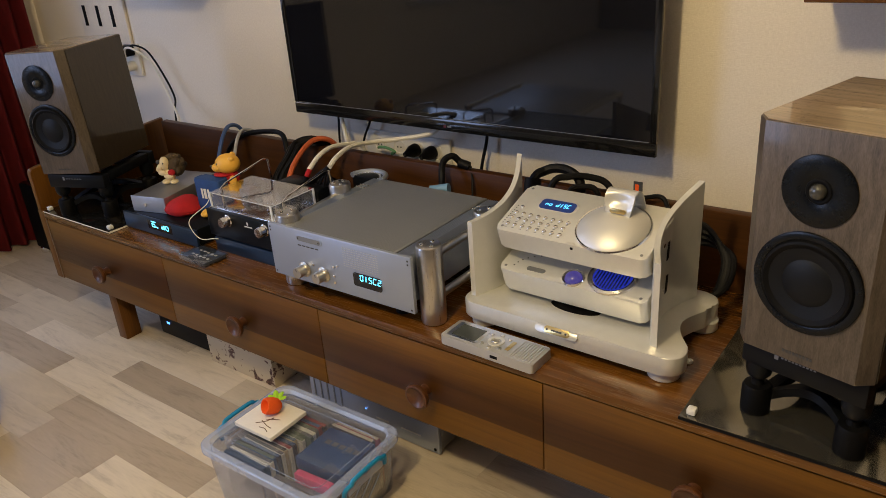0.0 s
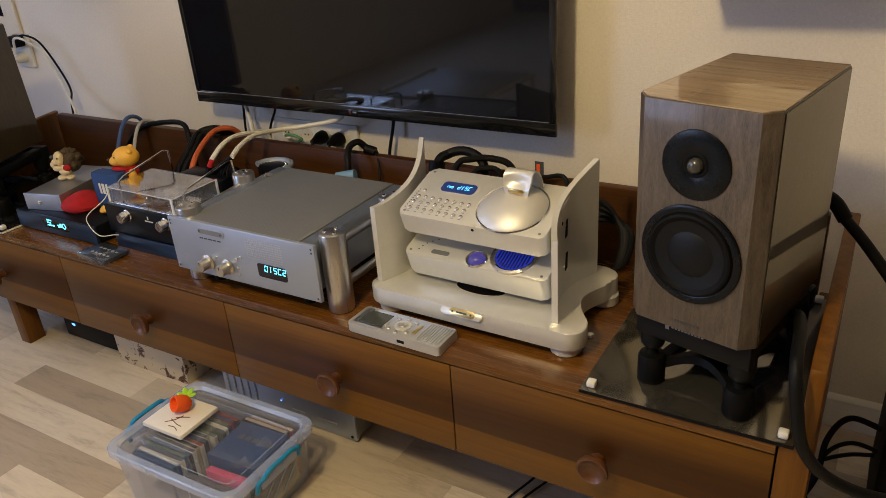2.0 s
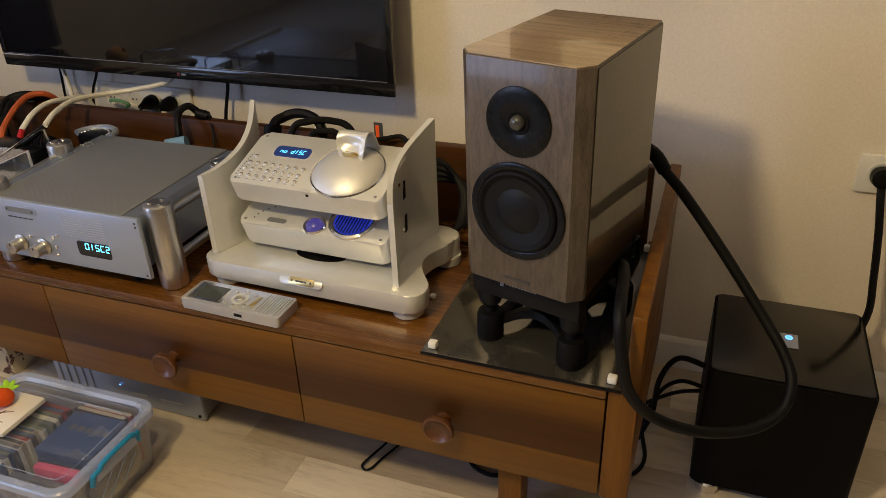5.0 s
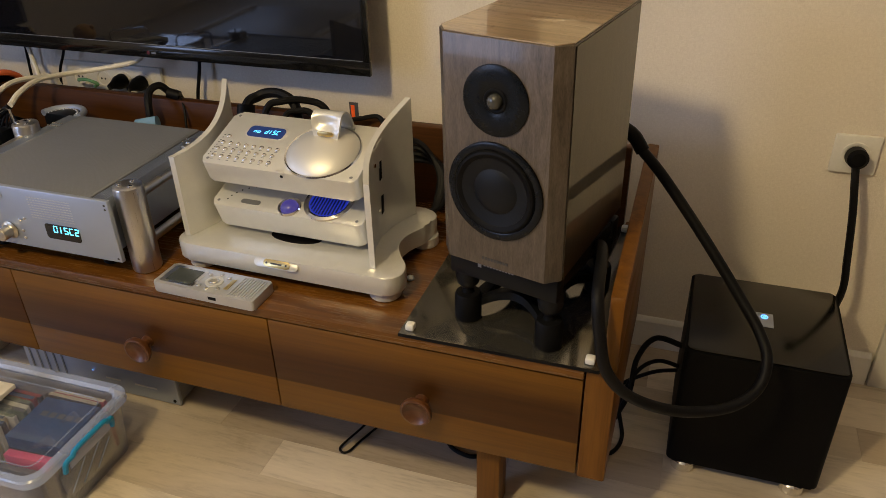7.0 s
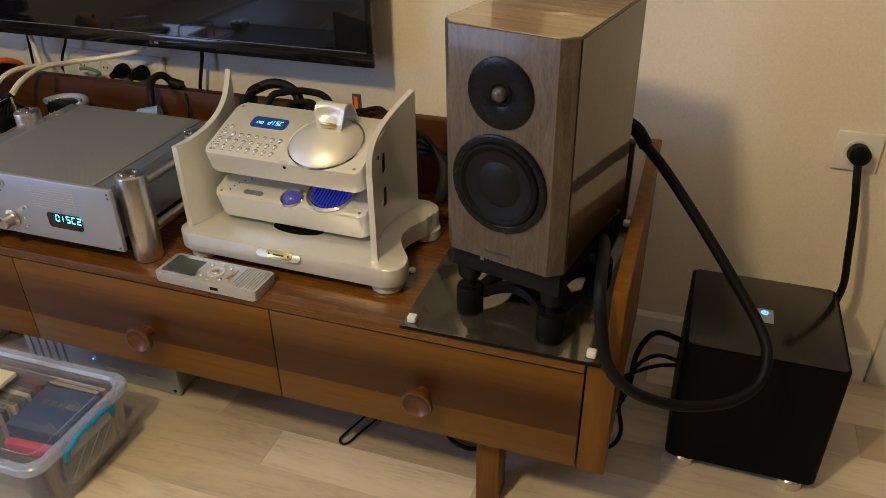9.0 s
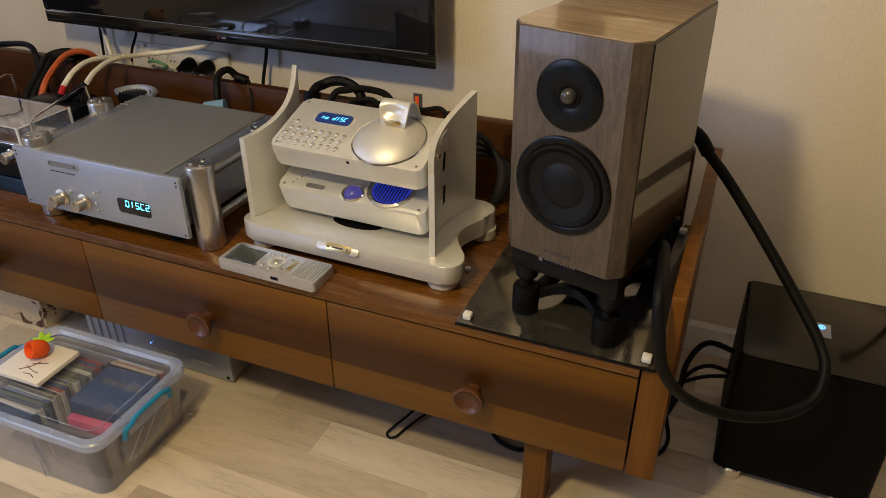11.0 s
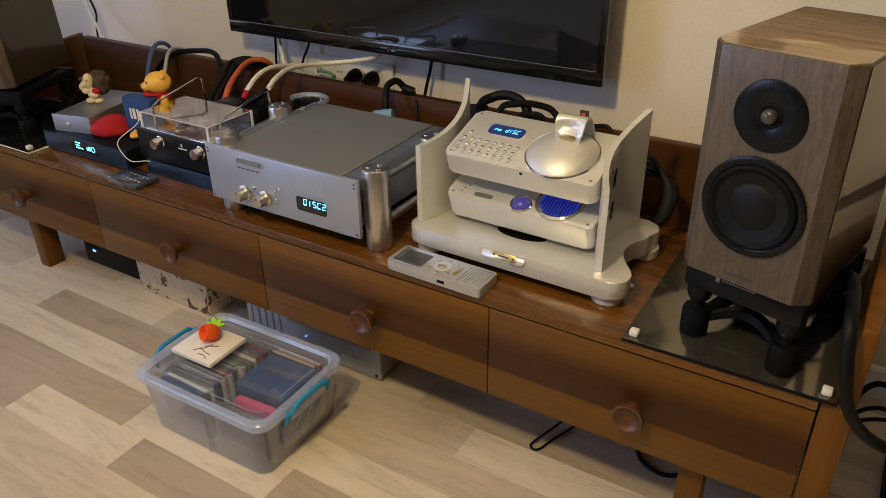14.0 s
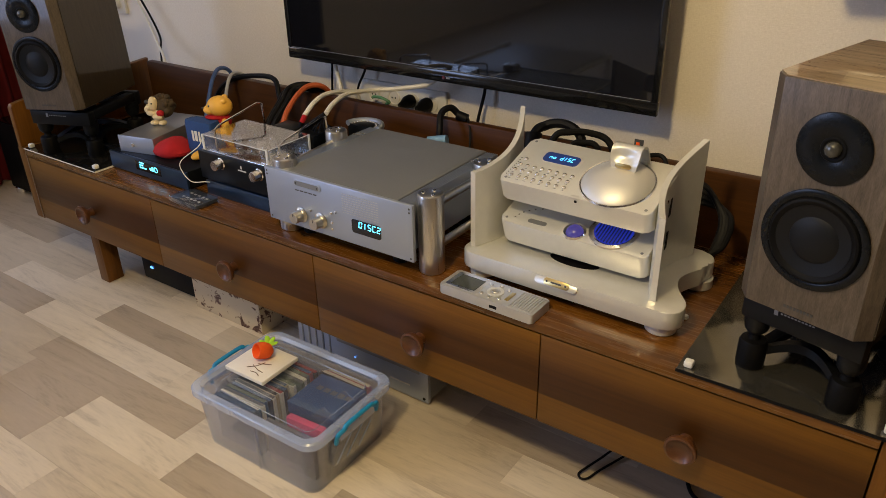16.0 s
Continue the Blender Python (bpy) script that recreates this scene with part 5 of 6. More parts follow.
# ---- under the sideboard ----
pc = thing("computer_case", pose(-1.157, 1.148, 0), "low silver computer case lying under the sideboard", "computer case")
part("body", block(-0.208, 0.212, 0.012, 0.33, 0.010, 0.166, 0.003), plain("grey_steel", (0.30, 0.30, 0.30), 0.45, 0.5), pc)
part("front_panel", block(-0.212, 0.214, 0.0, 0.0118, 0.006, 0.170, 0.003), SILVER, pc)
for i in range(5):
    part("front_slot", block(-0.196 + i * 0.024, -0.191 + i * 0.024, -0.0012, -0.0002, 0.02, 0.158), SILVER_COVER, pc)
# A darker grey panel stands for the shade on the upper front.
part("front_shade", block(-0.072, 0.19, -0.002, -0.0002, 0.085, 0.155, 0.001), SILVER_COVER, pc)
part("label_bar", block(0.10, 0.16, -0.0012, -0.0002, 0.040, 0.044), LETTER, pc)
part("label_bar", block(0.02, 0.06, -0.0012, -0.0002, 0.040, 0.044), LETTER, pc)
part("power_led", lathe(*rod(0.002, 0.001, 0.0003, 10, pose(-0.012, -0.0022, 0.058, 90, 0, 0))), BLUE_LED, pc)
part("corner_screw", lathe(*rod(0.004, 0.002, 0.0005, 12, pose(0.202, -0.0002, 0.018, 90, 0, 0))), BLACK, pc)
for x in (-0.18, 0.18):
    for y in (0.04, 0.30):
        part("foot", lathe(*rod(0.014, 0.0098, 0.001, 16, pose(x, y, 0))), RUBBER, pc)
solid("floral_box", block(-0.14, 0.142, 0.0, 0.25, 0.0005, 0.150, 0.002), FLORAL, "cream card box with a dark floral print", "box", m=pose(-1.652, 1.142, 0))
router = thing("media_box", pose(-1.95, 1.17, 0), "black media box with a blue light under the sideboard", "media box")
part("body", block(-0.13, 0.12, 0.0, 0.22, 0.002, 0.085, 0.004), BLACK_SATIN, router)
part("blue_led", block(-0.088, -0.074, -0.0012, -0.0002, 0.045, 0.052), BLUE_LED, router)
solid("floor_wire", tube([(-0.50, 1.30, 0.006), (-0.520, 1.211, 0.010), (-0.536, 1.160, 0.010), (-0.543, 1.139, 0.006), (-0.533, 1.131, 0.004), (-0.521, 1.140, 0.005), (-0.510, 1.175, 0.005), (-0.47, 1.28, 0.005)], 0.0026, 8), CABLE, "loop of black wire on the floor", "wire")
solid("floor_wire", tube([(-0.36, 1.28, 0.006), (-0.33, 1.220, 0.006), (-0.293, 1.200, 0.006), (-0.259, 1.205, 0.006), (-0.21, 1.25, 0.006)], 0.0045, 8), CABLE, "black wire lying under the sideboard", "wire")


# ---- subwoofers ----
def subwoofer(m):
    t = thing("subwoofer", m, "black cube subwoofer on four silver feet", "subwoofer", "subwoofers")
    part("body", prism(rounded(-0.139, 0.139, 0.0, 0.275, 0.012), 0.028, 0.300, 0.004), SUB_BLACK, t)
    part("top_panel", prism(rounded(-0.134, 0.134, 0.005, 0.270, 0.010), 0.3002, 0.3030, 0.001), SUB_TOP, t, "glossy black top")
    for x in (-0.105, 0.098):
        for y in (0.022, 0.245):
            part("foot", lathe([(0, 0), (0.020, 0), (0.0235, 0.003), (0.0235, 0.022), (0.018, 0.0278), (0, 0.0278)], 24, pose(x, y, 0)), CHROME, t)
    plate = part("control_plate", block(-0.017, 0.015, 0.112, 0.158, 0.3032, 0.3042, 0.0003), SILVER, t)
    part("light_ring", lathe([(0.0045, 0.3043), (0.0045, 0.3050), (0.0068, 0.3050), (0.0068, 0.3043)], 24, pose(-0.001, 0.145, 0)), BLUE_LED, plate, "glowing blue ring")
    part("light_ring", lathe([(0.0015, 0.3043), (0.0015, 0.3050), (0.0026, 0.3050), (0.0026, 0.3043)], 16, pose(-0.001, 0.145, 0)), BLUE_LED, plate)
    return t


copy_thing(subwoofer(pose(0.242, 1.290, 0)), pose(-3.02, 1.318, 0))

# ---- wall fittings ----
outlet = thing("wall_outlet", pose(0.371, Y1 - 0.001, 0.549), "white wall outlet with a black plug in it", "wall outlet")
part("plate", block(-0.042, 0.042, -0.010, 0.0, -0.040, 0.040, 0.003), WHITE, outlet)
part("ring", lathe([(0.021, 0.0102), (0.021, 0.0125), (0.026, 0.0125), (0.027, 0.0102)], 28, pose(0.0, 0, 0, 90, 0, 0)), WHITE, outlet)
plug = thing("power_cable", pose(0.371, Y1 - 0.0145, 0.548), "thick black power cable from the outlet to the subwoofer", "power cable")
part("plug", lathe([(0, 0), (0.0195, 0), (0.0205, 0.004), (0.0195, 0.030), (0.013, 0.038), (0, 0.040)], 24, pose(0, 0, 0, 80, 0, 0)), RUBBER, plug)
world_part("cord", tube([(0.371, 1.664, 0.540), (0.372, 1.640, 0.515), (0.381, 1.622, 0.45), (0.391, 1.610, 0.36), (0.398, 1.607, 0.28), (0.38, 1.612, 0.20), (0.33, 1.605, 0.16), (0.28, 1.585, 0.15), (0.272, 1.568, 0.15)], 0.0075, 10), CABLE, plug)

strip = thing("outlet_strip", pose(-1.405, Y1 - 0.001, 0.560), "white wall strip of sockets behind the sideboard", "outlet strip")
part("plate", block(-0.165, 0.150, -0.012, 0.0, -0.045, 0.036, 0.003), WHITE, strip)
for x in (-0.11, -0.035, 0.035, 0.10):
    part("socket", lathe([(0.0, 0.0122), (0.017, 0.0122), (0.0185, 0.0142), (0.022, 0.0142), (0.023, 0.0122)], 24, pose(x, 0, -0.005, 90, 0, 0)), TRIM, strip)
for x in (0.030, 0.090):
    t = thing("plug", pose(-1.405 + x, Y1 - 0.0155, 0.556), "round black plug in the socket strip", "plug", "plugs")
    part("body", lathe([(0, 0), (0.018, 0), (0.0195, 0.004), (0.018, 0.022), (0.010, 0.040), (0.006, 0.055), (0, 0.055)], 20, pose(0, 0, 0, 90, 0, 0)), RUBBER, t)
    part("cord", tube([(0, -0.052, 0), (0.006, -0.062, -0.03), (0.012, -0.060, -0.10), (0.02, -0.07, -0.2)], 0.004, 8), CABLE, t)

vent = thing("wall_vent", pose(-2.93, Y1 - 0.001, 0.93), "white wall vent with three dark slots", "vent")
part("plate", block(-0.10, 0.21, -0.012, 0.0, -0.14, 0.14, 0.003), PAINT, vent)
for x in (-0.062, 0.032, 0.128):
    part("slot", block(x - 0.010, x + 0.010, -0.0135, -0.0122, -0.065, 0.012), BLACK, vent)
corner = thing("corner_outlet", pose(-2.735, Y1 - 0.001, 0.745), "white wall outlet with plugs behind the loudspeaker", "wall outlet")
part("plate", block(-0.042, 0.042, -0.012, 0.0, -0.06, 0.06, 0.003), WHITE, corner)
part("white_plug", lathe([(0, 0.0122), (0.019, 0.0122), (0.019, 0.04), (0.010, 0.055), (0, 0.055)], 20, pose(0, 0, -0.022, 90, 0, 0)), WHITE, corner)
part("black_plug", block(-0.022, 0.030, -0.055, -0.0122, 0.018, 0.056, 0.006), BLACK, corner)
solid("white_wire", tube([(-2.705, 1.640, 0.745), (-2.66, 1.62, 0.80), (-2.60, 1.62, 0.800), (-2.545, 1.64, 0.755), (-2.50, 1.64, 0.68), (-2.44, 1.62, 0.62), (-2.36, 1.58, 0.585), (-2.33, 1.56, 0.50)], 0.0042, 8), WHITE_CABLE, "thin white wire drooping down the wall", "wire")
solid("black_wire", tube([(-2.69, 1.650, 0.80), (-2.63, 1.645, 0.81), (-2.57, 1.655, 0.785), (-2.51, 1.66, 0.70), (-2.46, 1.65, 0.63), (-2.40, 1.60, 0.595), (-2.37, 1.57, 0.50)], 0.0036, 8), CABLE, "thin black wire drooping down the wall", "wire")
for name, x0, x1, z in (("wall_shelf", -0.335, -0.016, 0.999), ("wall_shelf", -2.515, -2.097, 1.040)):
    t = thing(name, pose((x0 + x1) / 2, Y1 - 0.001, z), "wooden box shelf hung high on the wall", "shelf", "wall shelves")
    hx = (x1 - x0) / 2
    part("bottom_board", block(-hx, hx, -0.2, 0.0, 0.0, 0.018, 0.002), WALNUT_TOP, t)
    part("top_board", block(-hx, hx, -0.2, 0.0, 0.282, 0.30, 0.002), WALNUT_TOP, t)
    part("side_board", block(-hx, -hx + 0.018, -0.2, 0.0, 0.0182, 0.2818, 0.001), WALNUT_SIDE, t)
    part("side_board", block(hx - 0.018, hx, -0.2, 0.0, 0.0182, 0.2818, 0.001), WALNUT_SIDE, t)

# ---- cables ----
thick = thing("speaker_cable", pose(0, 1.2, 0.4), "thick black cable looping from the loudspeaker past the subwoofer", "cable")
world_part("cord", tube([(-0.115, 1.372, 0.690), (-0.085, 1.372, 0.694), (-0.045, 1.362, 0.680), (-0.020, 1.352, 0.655), (0.022, 1.345, 0.612), (0.091, 1.32, 0.535), (0.163, 1.28, 0.454), (0.212, 1.24, 0.399), (0.228, 1.21, 0.367), (0.219, 1.18, 0.329), (0.175, 1.14, 0.312), (0.101, 1.10, 0.320), (0.030, 1.06, 0.363), (-0.010, 1.019, 0.436), (-0.026, 1.012, 0.508), (-0.036, 1.032, 0.562), (-0.044, 1.12, 0.575), (-0.060, 1.20, 0.545), (-0.10, 1.26, 0.480), (-0.16, 1.30, 0.445), (-0.22, 1.34, 0.440)], 0.0092, 12), CABLE, thick)
world_part("plug", tube([(-0.090, 1.374, 0.695), (-0.040, 1.360, 0.678), (-0.016, 1.351, 0.651)], 0.0120, 12, True, 4), RUBBER, thick)


def cable(points, r, material, label):
    return solid("cable", tube(points, r, 8), material, label, "cable")


cable([(0.112, 1.40, 0.175), (0.060, 1.44, 0.150), (0.020, 1.45, 0.10), (-0.004, 1.42, 0.03), (0.012, 1.35, 0.006), (0.0, 1.30, 0.006), (-0.03, 1.28, 0.006)], 0.0045, CABLE, "black cable trailing behind the subwoofer")
cable([(0.112, 1.45, 0.13), (0.061, 1.48, 0.09), (0.012, 1.50, 0.04), (-0.04, 1.48, 0.006)], 0.0045, CABLE, "black cable trailing behind the subwoofer")
cable([(0.112, 1.43, 0.205), (0.050, 1.47, 0.185), (0.018, 1.46, 0.13), (0.012, 1.43, 0.06), (-0.01, 1.40, 0.006)], 0.006, CABLE, "black cable trailing behind the subwoofer")
cable([(-1.432, 1.312, 0.600), (-1.440, 1.36, 0.622), (-1.452, 1.42, 0.628), (-1.455, 1.49, 0.617), (-1.462, 1.55, 0.594), (-1.46, 1.58, 0.50)], 0.0062, WHITE_CABLE, "white interconnect cable with a red collar")
cable([(-1.356, 1.312, 0.618), (-1.372, 1.36, 0.630), (-1.395, 1.44, 0.632), (-1.392, 1.53, 0.620), (-1.339, 1.58, 0.621), (-1.265, 1.62, 0.634), (-1.24, 1.64, 0.66)], 0.0062, WHITE_CABLE, "white interconnect cable rising to the television")
solid("cable_collar", tube([(-1.432, 1.316, 0.602), (-1.437, 1.306, 0.584)], 0.0068, 10, False), RED_FELT, "red collar of the white cable", "cable collar")
cable([(-1.53, 1.30, 0.47), (-1.53, 1.33, 0.563), (-1.558, 1.40, 0.599), (-1.576, 1.47, 0.617), (-1.560, 1.51, 0.614), (-1.556, 1.545, 0.58), (-1.55, 1.56, 0.50)], 0.0075, CABLE_ORANGE, "orange braided cable over the back panel")
cable([(-1.86, 1.33, 0.50), (-1.882, 1.37, 0.555), (-1.933, 1.44, 0.603), (-1.962, 1.495, 0.617), (-1.970, 1.54, 0.59), (-1.97, 1.56, 0.50)], 0.006, CABLE_BLUE, "blue braided cable over the back panel")
cable([(-1.76, 1.32, 0.53), (-1.789, 1.36, 0.581), (-1.859, 1.44, 0.611), (-1.897, 1.50, 0.609), (-1.898, 1.545, 0.58), (-1.9, 1.56, 0.5)], 0.005, CABLE_GREY, "pale grey cable over the back panel")
cable([(-2.0, 1.47, 0.43), (-1.98, 1.48, 0.53), (-1.916, 1.495, 0.588), (-1.829, 1.515, 0.606), (-1.735, 1.50, 0.612), (-1.70, 1.48, 0.57), (-1.68, 1.47, 0.45)], 0.0075, CABLE, "thick black cable on the back panel")
for dx, dz in ((0.0, 0.0), (0.014, -0.006), (-0.016, -0.012)):
    cable([(-1.60 + dx, 1.33, 0.46), (-1.609 + dx, 1.35, 0.536 + dz), (-1.612 + dx, 1.41, 0.588 + dz), (-1.630 + dx, 1.46, 0.610 + dz), (-1.60 + dx, 1.50, 0.614 + dz), (-1.585 + dx, 1.54, 0.58), (-1.58 + dx, 1.56, 0.48)], 0.0085, CABLE, "black braided mains cable over the back panel")
for i in range(5):
    cable([(-1.36 - 0.012 * i, 1.30, 0.50), (-1.375 - 0.010 * i, 1.32, 0.545 + 0.006 * i), (-1.40 - 0.004 * i, 1.35, 0.572 - 0.01 * i), (-1.37 + 0.016 * i, 1.40, 0.52), (-1.34 + 0.01 * i, 1.45, 0.46)], 0.0042, CABLE, "thin black interconnect behind the amplifiers")
cable([(-1.10, 1.43, 0.46), (-1.109, 1.45, 0.576), (-1.124, 1.48, 0.612), (-1.113, 1.505, 0.622), (-1.098, 1.52, 0.602), (-1.088, 1.535, 0.59), (-1.075, 1.545, 0.52)], 0.0085, CABLE, "black mains cable bent over the back panel")
solid("cable_ferrite", tube([(-1.098, 1.512, 0.604), (-1.072, 1.518, 0.596)], 0.012, 12, False), BLACK, "black ferrite block on a cable", "ferrite")
cable([(-1.072, 1.518, 0.596), (-1.052, 1.50, 0.575), (-1.04, 1.48, 0.53), (-1.03, 1.47, 0.45)], 0.0028, CABLE, "thin black wire from the ferrite block")
cable([(-1.655, 1.668, 0.70), (-1.659, 1.67, 0.636), (-1.668, 1.67, 0.54), (-1.67, 1.67, 0.42)], 0.0035, CABLE, "black wire hanging behind the television")
cable([(-1.640, 1.66, 0.70), (-1.628, 1.65, 0.64), (-1.566, 1.60, 0.572), (-1.54, 1.57, 0.48)], 0.006, WHITE_CABLE, "white cable hanging from the television")
cable([(-1.516, 1.66, 0.70), (-1.521, 1.66, 0.635), (-1.556, 1.66, 0.565), (-1.57, 1.66, 0.45)], 0.0035, CABLE, "black wire hanging behind the television")
cable([(-1.113, 1.67, 0.70), (-1.116, 1.67, 0.625), (-1.133, 1.66, 0.532), (-1.14, 1.66, 0.42)], 0.0045, CABLE, "black wire hanging behind the television")
cable([(-0.85, 1.40, 0.48), (-0.835, 1.42, 0.618), (-0.820, 1.455, 0.640), (-0.784, 1.465, 0.647), (-0.745, 1.46, 0.636), (-0.728, 1.45, 0.600), (-0.72, 1.44, 0.46)], 0.0105, CABLE, "thick black mains cable behind the disc player")
cable([(-0.80, 1.39, 0.50), (-0.785, 1.42, 0.622), (-0.754, 1.44, 0.640), (-0.713, 1.46, 0.639), (-0.674, 1.47, 0.622), (-0.645, 1.46, 0.56)], 0.0075, CABLE, "black cable behind the disc player")
cable([(-0.76, 1.40, 0.50), (-0.745, 1.42, 0.607), (-0.720, 1.435, 0.624), (-0.685, 1.44, 0.612), (-0.67, 1.43, 0.52)], 0.0065, CABLE, "black cable behind the disc player")
cable([(-0.66, 1.42, 0.56), (-0.634, 1.45, 0.598), (-0.596, 1.48, 0.604), (-0.560, 1.495, 0.602), (-0.535, 1.46, 0.56), (-0.53, 1.43, 0.47)], 0.005, CABLE, "black cable behind the disc player")
solid("cable_plug", tube([(-0.832, 1.412, 0.592), (-0.836, 1.428, 0.628)], 0.019, 14, False), RUBBER, "black mains connector behind the disc player", "connector")
tag = thing("cable_tag", pose(-0.611, 1.478, 0.600), "small black and orange paper tag on a cable", "tag")
part("card", block(-0.010, 0.010, -0.0006, 0.0006, 0.0, 0.038), INK, tag)
part("stripe", block(-0.006, 0.002, -0.0014, -0.0007, 0.006, 0.032), ORANGE_FELT, tag)
for k in range(4):
    cable([(-0.50 - 0.01 * k, 1.40, 0.60 - 0.02 * k), (-0.45, 1.43, 0.585 - 0.012 * k), (-0.405 + 0.006 * k, 1.41, 0.540), (-0.400 + 0.005 * k, 1.38, 0.49), (-0.42, 1.37, 0.445 + 0.006 * k), (-0.47, 1.39, 0.428 + 0.009 * k)], 0.0062, CABLE, "coil of black cable beside the rack")
for k in range(3):
    cable([(-0.24 + 0.03 * k, 1.36, 0.435), (-0.17 + 0.02 * k, 1.39, 0.47), (-0.10 + 0.01 * k, 1.40, 0.50), (-0.07, 1.42, 0.46 + 0.02 * k), (-0.09, 1.46, 0.44)], 0.0062, CABLE, "black cable piled behind the loudspeaker")
solid("blue_plug", tube([(-1.115, 1.410, 0.560), (-1.07, 1.425, 0.568)], 0.014, 12, False), plain("pale_blue_plastic", (0.16, 0.30, 0.45), 0.4), "pale blue connector behind the amplifier", "connector")
conn = thing("terminal_block", pose(-1.00, 1.402, TOP), "black ribbed terminal housing behind the amplifier", "terminal block")
for i in range(7):
    part("rib", block(-0.06 + i * 0.018, -0.05 + i * 0.018, 0.0, 0.05, 0.030, 0.128, 0.001), BLACK_SATIN, conn)
part("base", block(-0.066, 0.07, 0.0, 0.05, 0.0, 0.0298), BLACK, conn)
sink = thing("heat_sink", pose(-1.318, 1.402, TOP), "round silver heat sink with ribbed edge behind the amplifier", "heat sink")
lobe = [(0.050 * math.cos(radians(a)), 0.050 * math.sin(radians(a))) for a in range(0, 181, 12)]
part("body", prism(lobe, 0.002, 0.150, 0.003), BLACK_SATIN, sink)
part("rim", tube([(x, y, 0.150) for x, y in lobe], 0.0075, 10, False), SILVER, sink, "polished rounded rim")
for a in range(8, 180, 14):
    part("rivet", ball((0.036 * math.cos(radians(a)), 0.036 * math.sin(radians(a)), 0.1505), (0.0028, 0.0028, 0.003), 8, 6), CHROME, sink)
# thin wires fanning out of the interconnect plugs
for k, (x, z) in enumerate(((-1.445, 0.535), (-1.421, 0.528), (-1.403, 0.534), (-1.376, 0.540), (-1.340, 0.560), (-1.306, 0.582))):
    cable([(-1.381 + 0.004 * k, 1.312, 0.600), (-1.379 + 0.55 * (x + 1.38), 1.306, 0.575 + 0.3 * (z - 0.55)), (x, 1.302, z), (x - 0.004, 1.315, 0.47)], 0.0026, CABLE, "thin dark wire below the interconnect plugs")
for a, b in (((-1.437, 1.306, 0.5835), (-1.446, 1.296, 0.535)), ((-1.358, 1.312, 0.616), (-1.425, 1.302, 0.572))):
    solid("cable_plug", tube([a, b], 0.0072, 12, False), RUBBER, "slim black interconnect plug behind the amplifier", "connector")
cable([(-1.500, 1.662, 0.553), (-1.480, 1.645, 0.562), (-1.450, 1.640, 0.565), (-1.425, 1.645, 0.555), (-1.440, 1.65, 0.545)], 0.0045, plain("green_cable", (0.10, 0.27, 0.13), 0.5), "short green wire at the socket strip")
for x in (-1.515, -1.440):
    for dx in (-0.006, 0.006):
        solid("socket_hole", lathe(*rod(0.0028, 0.0006, 0.0002, 10, pose(x + dx, Y1 - 0.0134, 0.555, 90, 0, 0))), INK, "dark round hole of a wall socket", "socket hole")

# ---- low table before the television ----
table = thing("coffee_table", pose(-1.84, -0.09, 0), "low grey table with two polished metal side rails", "coffee table")
part("tabletop", block(-0.25, 0.25, -0.30, 0.28, 0.285, 0.30, 0.004), plain("grey_tabletop", (0.30, 0.30, 0.31), 0.4, vary=0.06, scale=8), table)
for x in (-0.29, 0.29):
    part("side_rail", tube([(x, -0.27, 0.30), (x, 0.25, 0.30)], 0.011, 12, False), SATIN, table)
    for y in (-0.25, 0.23):
        part("leg", tube([(x, y, 0.0), (x, y, 0.295)], 0.010, 12, False), CHROME, table)
        part("rail_joint", tube([(x, y, 0.292), (x * 0.84, y, 0.292)], 0.006, 8, False), CHROME, table)

# ---- low stool at the room's edge ----
stool = thing("low_stool", pose(-2.19, 0.50, 0), "dark brown wooden low stool on square legs", "stool")
part("seat", block(-0.16, 0.14, -0.16, 0.13, 0.19, 0.22, 0.004), KNOB_WOOD, stool)
for x in (-0.13, 0.118):
    for yy in (-0.13, 0.105):
        part("leg", block(x - 0.028, x + 0.028, yy - 0.028, yy + 0.028, 0.0, 0.1898, 0.003), KNOB_WOOD, stool)


# ---- floor strips ----
W = 0.1
rng = random.Random(7)
strips = {}


def strip_mesh(length, tone):
    """One laminate strip with eased edges, its origin at its middle on the top face."""
    key = (round(length, 3), tone)
    if key not in strips:
        b, hx, hy = 0.0003, key[0] / 2 - 0.0001, W / 2 - 0.0001
        bm = bmesh.new()
        tops = [bm.verts.new((x, y, 0)) for x, y in ((-hx + b, -hy + b), (hx - b, -hy + b), (hx - b, hy - b), (-hx + b, hy - b))]
        mids = [bm.verts.new((x, y, -b)) for x, y in ((-hx, -hy), (hx, -hy), (hx, hy), (-hx, hy))]
        lows = [bm.verts.new((x, y, -0.0078)) for x, y in ((-hx, -hy), (hx, -hy), (hx, hy), (-hx, hy))]
        bm.faces.new(tops)
        for up, dn in ((tops, mids), (mids, lows)):
            for i in range(4):
                bm.faces.new((dn[i], dn[(i + 1) % 4], up[(i + 1) % 4], up[i]))
        strips[key] = finish(bm, "strip", OAKS[tone])
    return strips[key]


rest = bmesh.new()
LENGTHS = (0.36, 0.46, 0.56, 0.68)
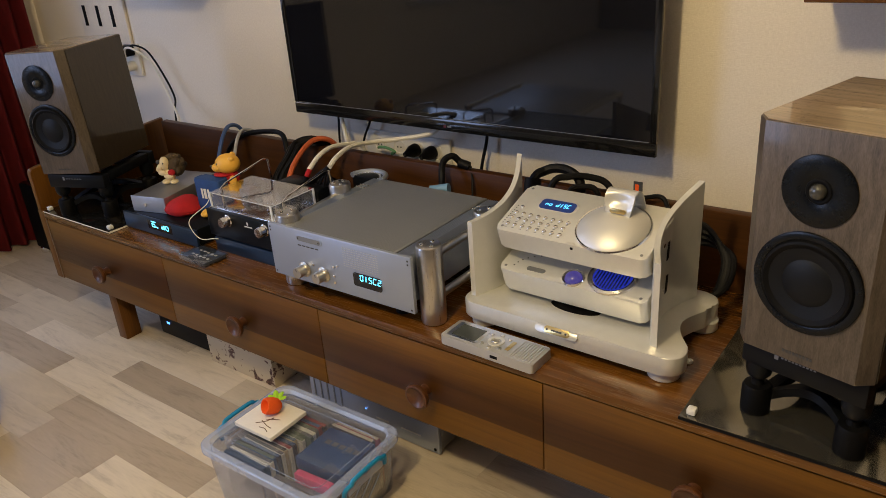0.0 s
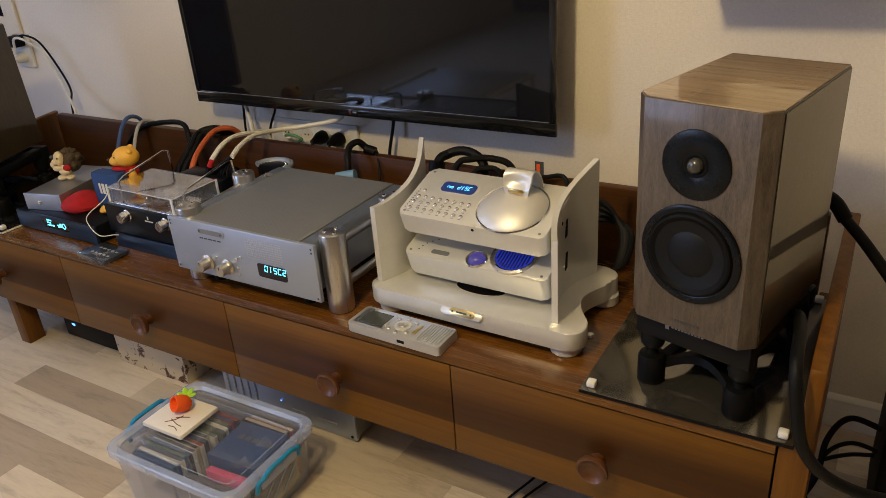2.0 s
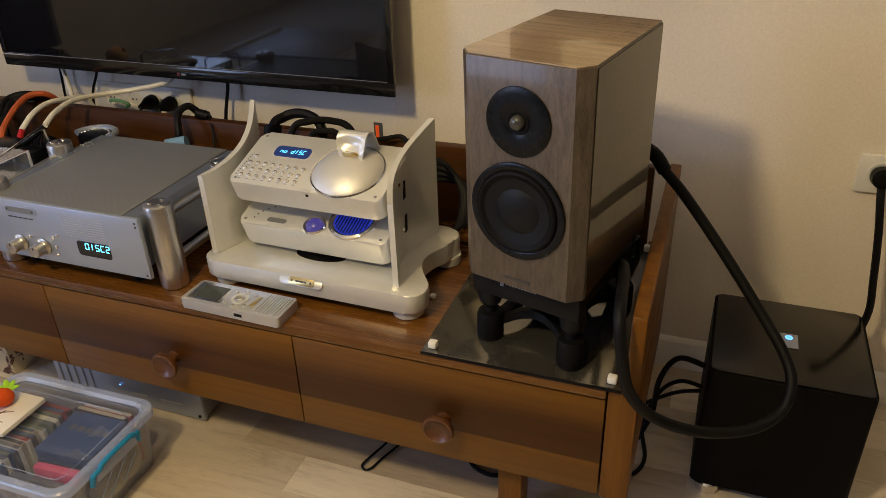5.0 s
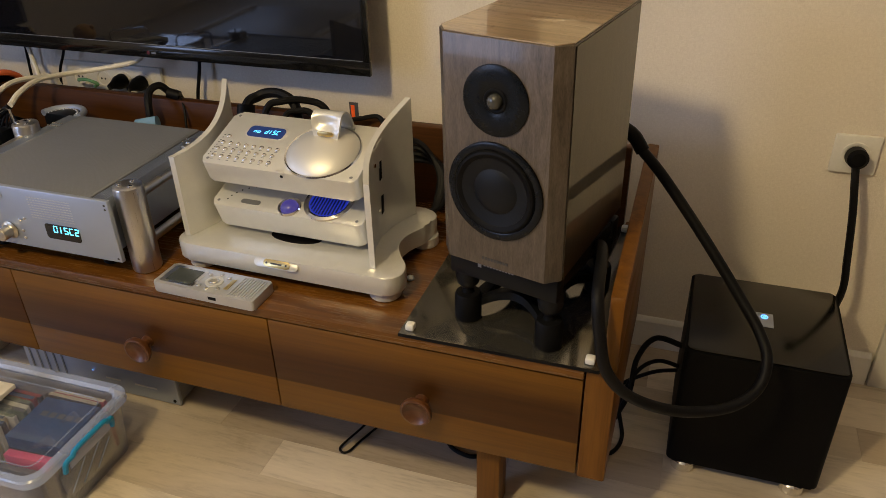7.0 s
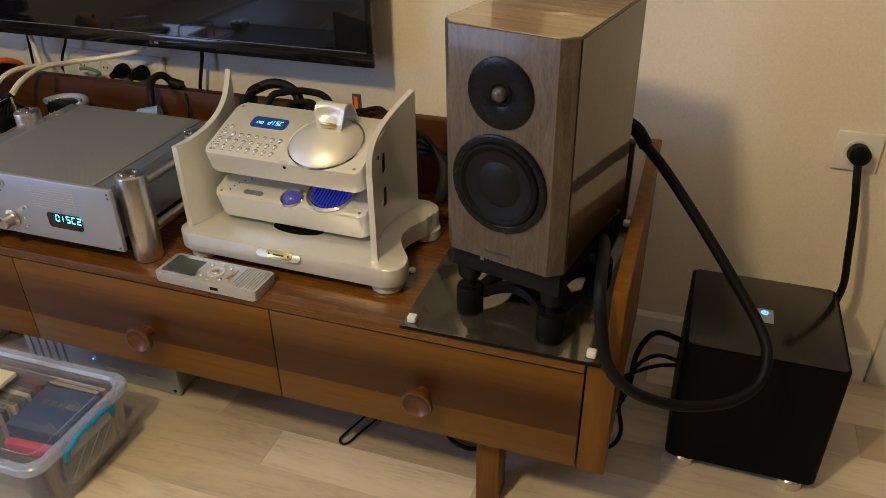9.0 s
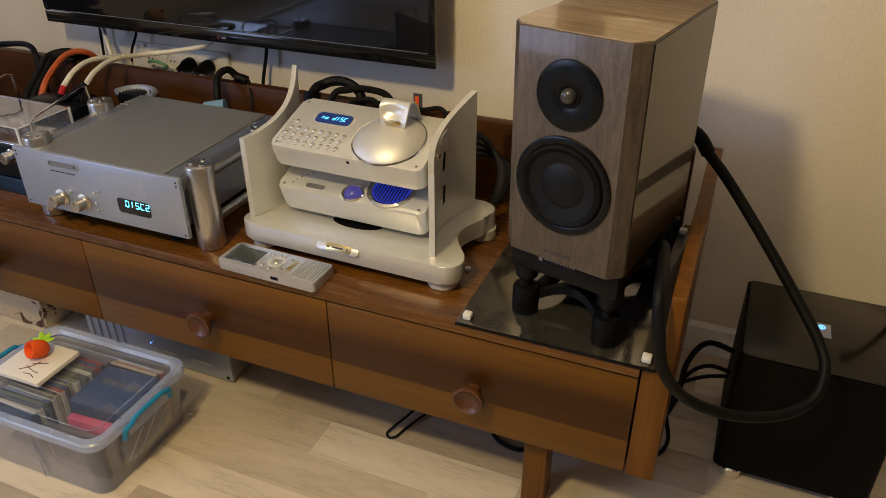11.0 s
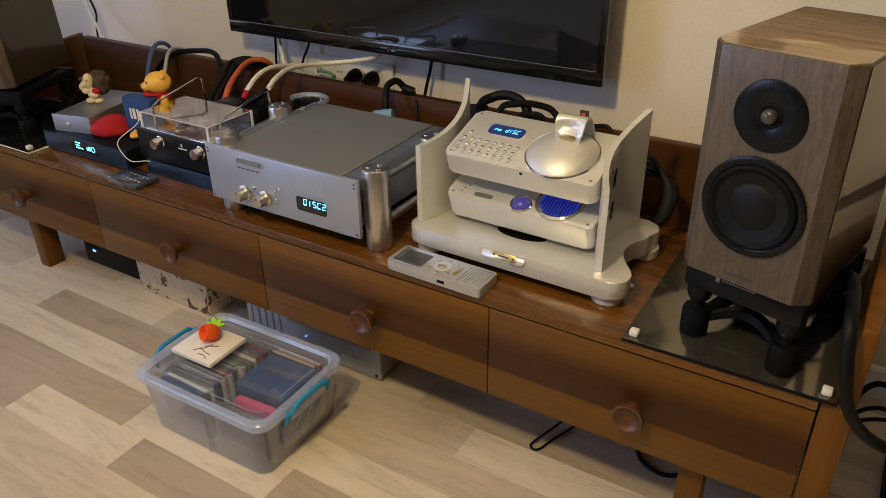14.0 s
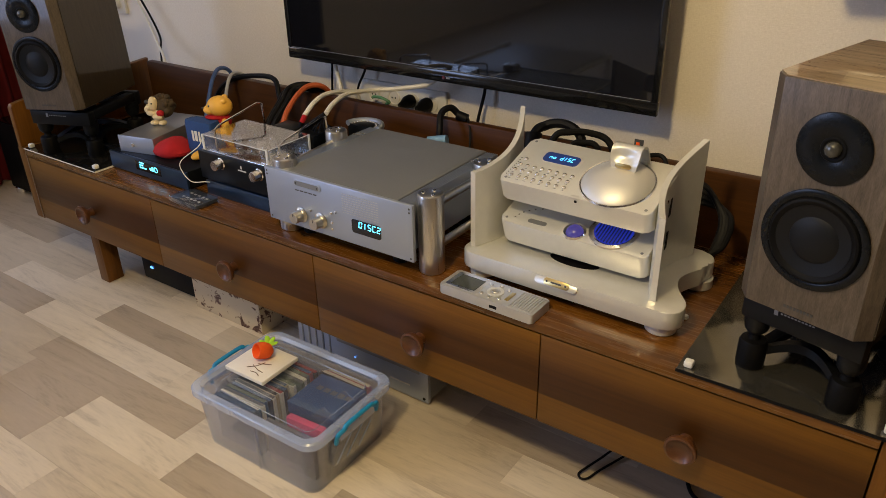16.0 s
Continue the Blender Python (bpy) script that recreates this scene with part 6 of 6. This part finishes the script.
# strips that show clearly: row front edge -> joints and the tones of the strips that begin at them
ROWS = {1.23: ((-2.45, 1), (-1.75, 2), (-1.0, 1), (-0.45, 0), (0.1, 1)), 1.13: ((-2.58, 1), (-1.9, 2), (-1.35, 1), (-0.83, 0), (-0.2, 1), (0.35, 2)),
        1.03: ((-2.8, 1), (-2.255, 2), (-1.62, 1), (-1.1, 1), (-0.672, 2), (-0.24, 1), (0.3, 1)), 0.93: ((-2.75, 1), (-2.5, 2), (-1.988, 0), (-1.42, 1), (-0.98, 1), (-0.4, 2)),
        0.83: ((-2.7, 0), (-2.19, 2), (-1.547, 2), (-1.05, 2), (-0.55, 1)), 0.73: ((-2.45, 1), (-1.987, 0), (-1.36, 2), (-0.937, 0), (-0.42, 1)),
        0.63: ((-2.3, 1), (-1.94, 0), (-1.647, 2), (-1.282, 0), (-0.7, 1)), 0.53: ((-2.5, 1), (-1.99, 0), (-1.66, 1), (-1.15, 2), (-0.7, 1)), 0.43: ((-2.3, 0), (-1.93, 2), (-1.5, 1), (-1.0, 0))}
y = 1.03 - W * 50
while y < Y1:
    row_y = round(y, 2)
    joints = list(ROWS.get(row_y, ((-1.0 + rng.uniform(-0.3, 0.3), 1),)))
    while joints[0][0] > X0:
        joints.insert(0, (joints[0][0] - rng.choice(LENGTHS), rng.choice((0, 1, 1, 2))))
    while joints[-1][0] < X1:
        joints.append((joints[-1][0] + rng.choice(LENGTHS), rng.choice((0, 1, 1, 2))))
    for (a, tone), (b, _) in zip(joints, joints[1:]):
        a2, b2 = max(a, X0), min(b, X1)
        y2 = min(y + W, Y1)
        if b2 - a2 < 0.02 or y2 <= Y0:
            continue
        if y > 0.18 and b > -3.3 and a < 0.9:
            ob = new("strip", strip_mesh(b2 - a2, tone))
            ob.parent = floor
            ob.location = ((a2 + b2) / 2, y + W / 2, 0)
        else:
            add_box(rest, a2 + 0.0003, b2 - 0.0003, max(y, Y0) + 0.0003, y2 - 0.0003, -0.0078, 0.0)
    y += W
far = part("strip_field", rest, OAKS[1], floor)
far["kind"] = "stuff"
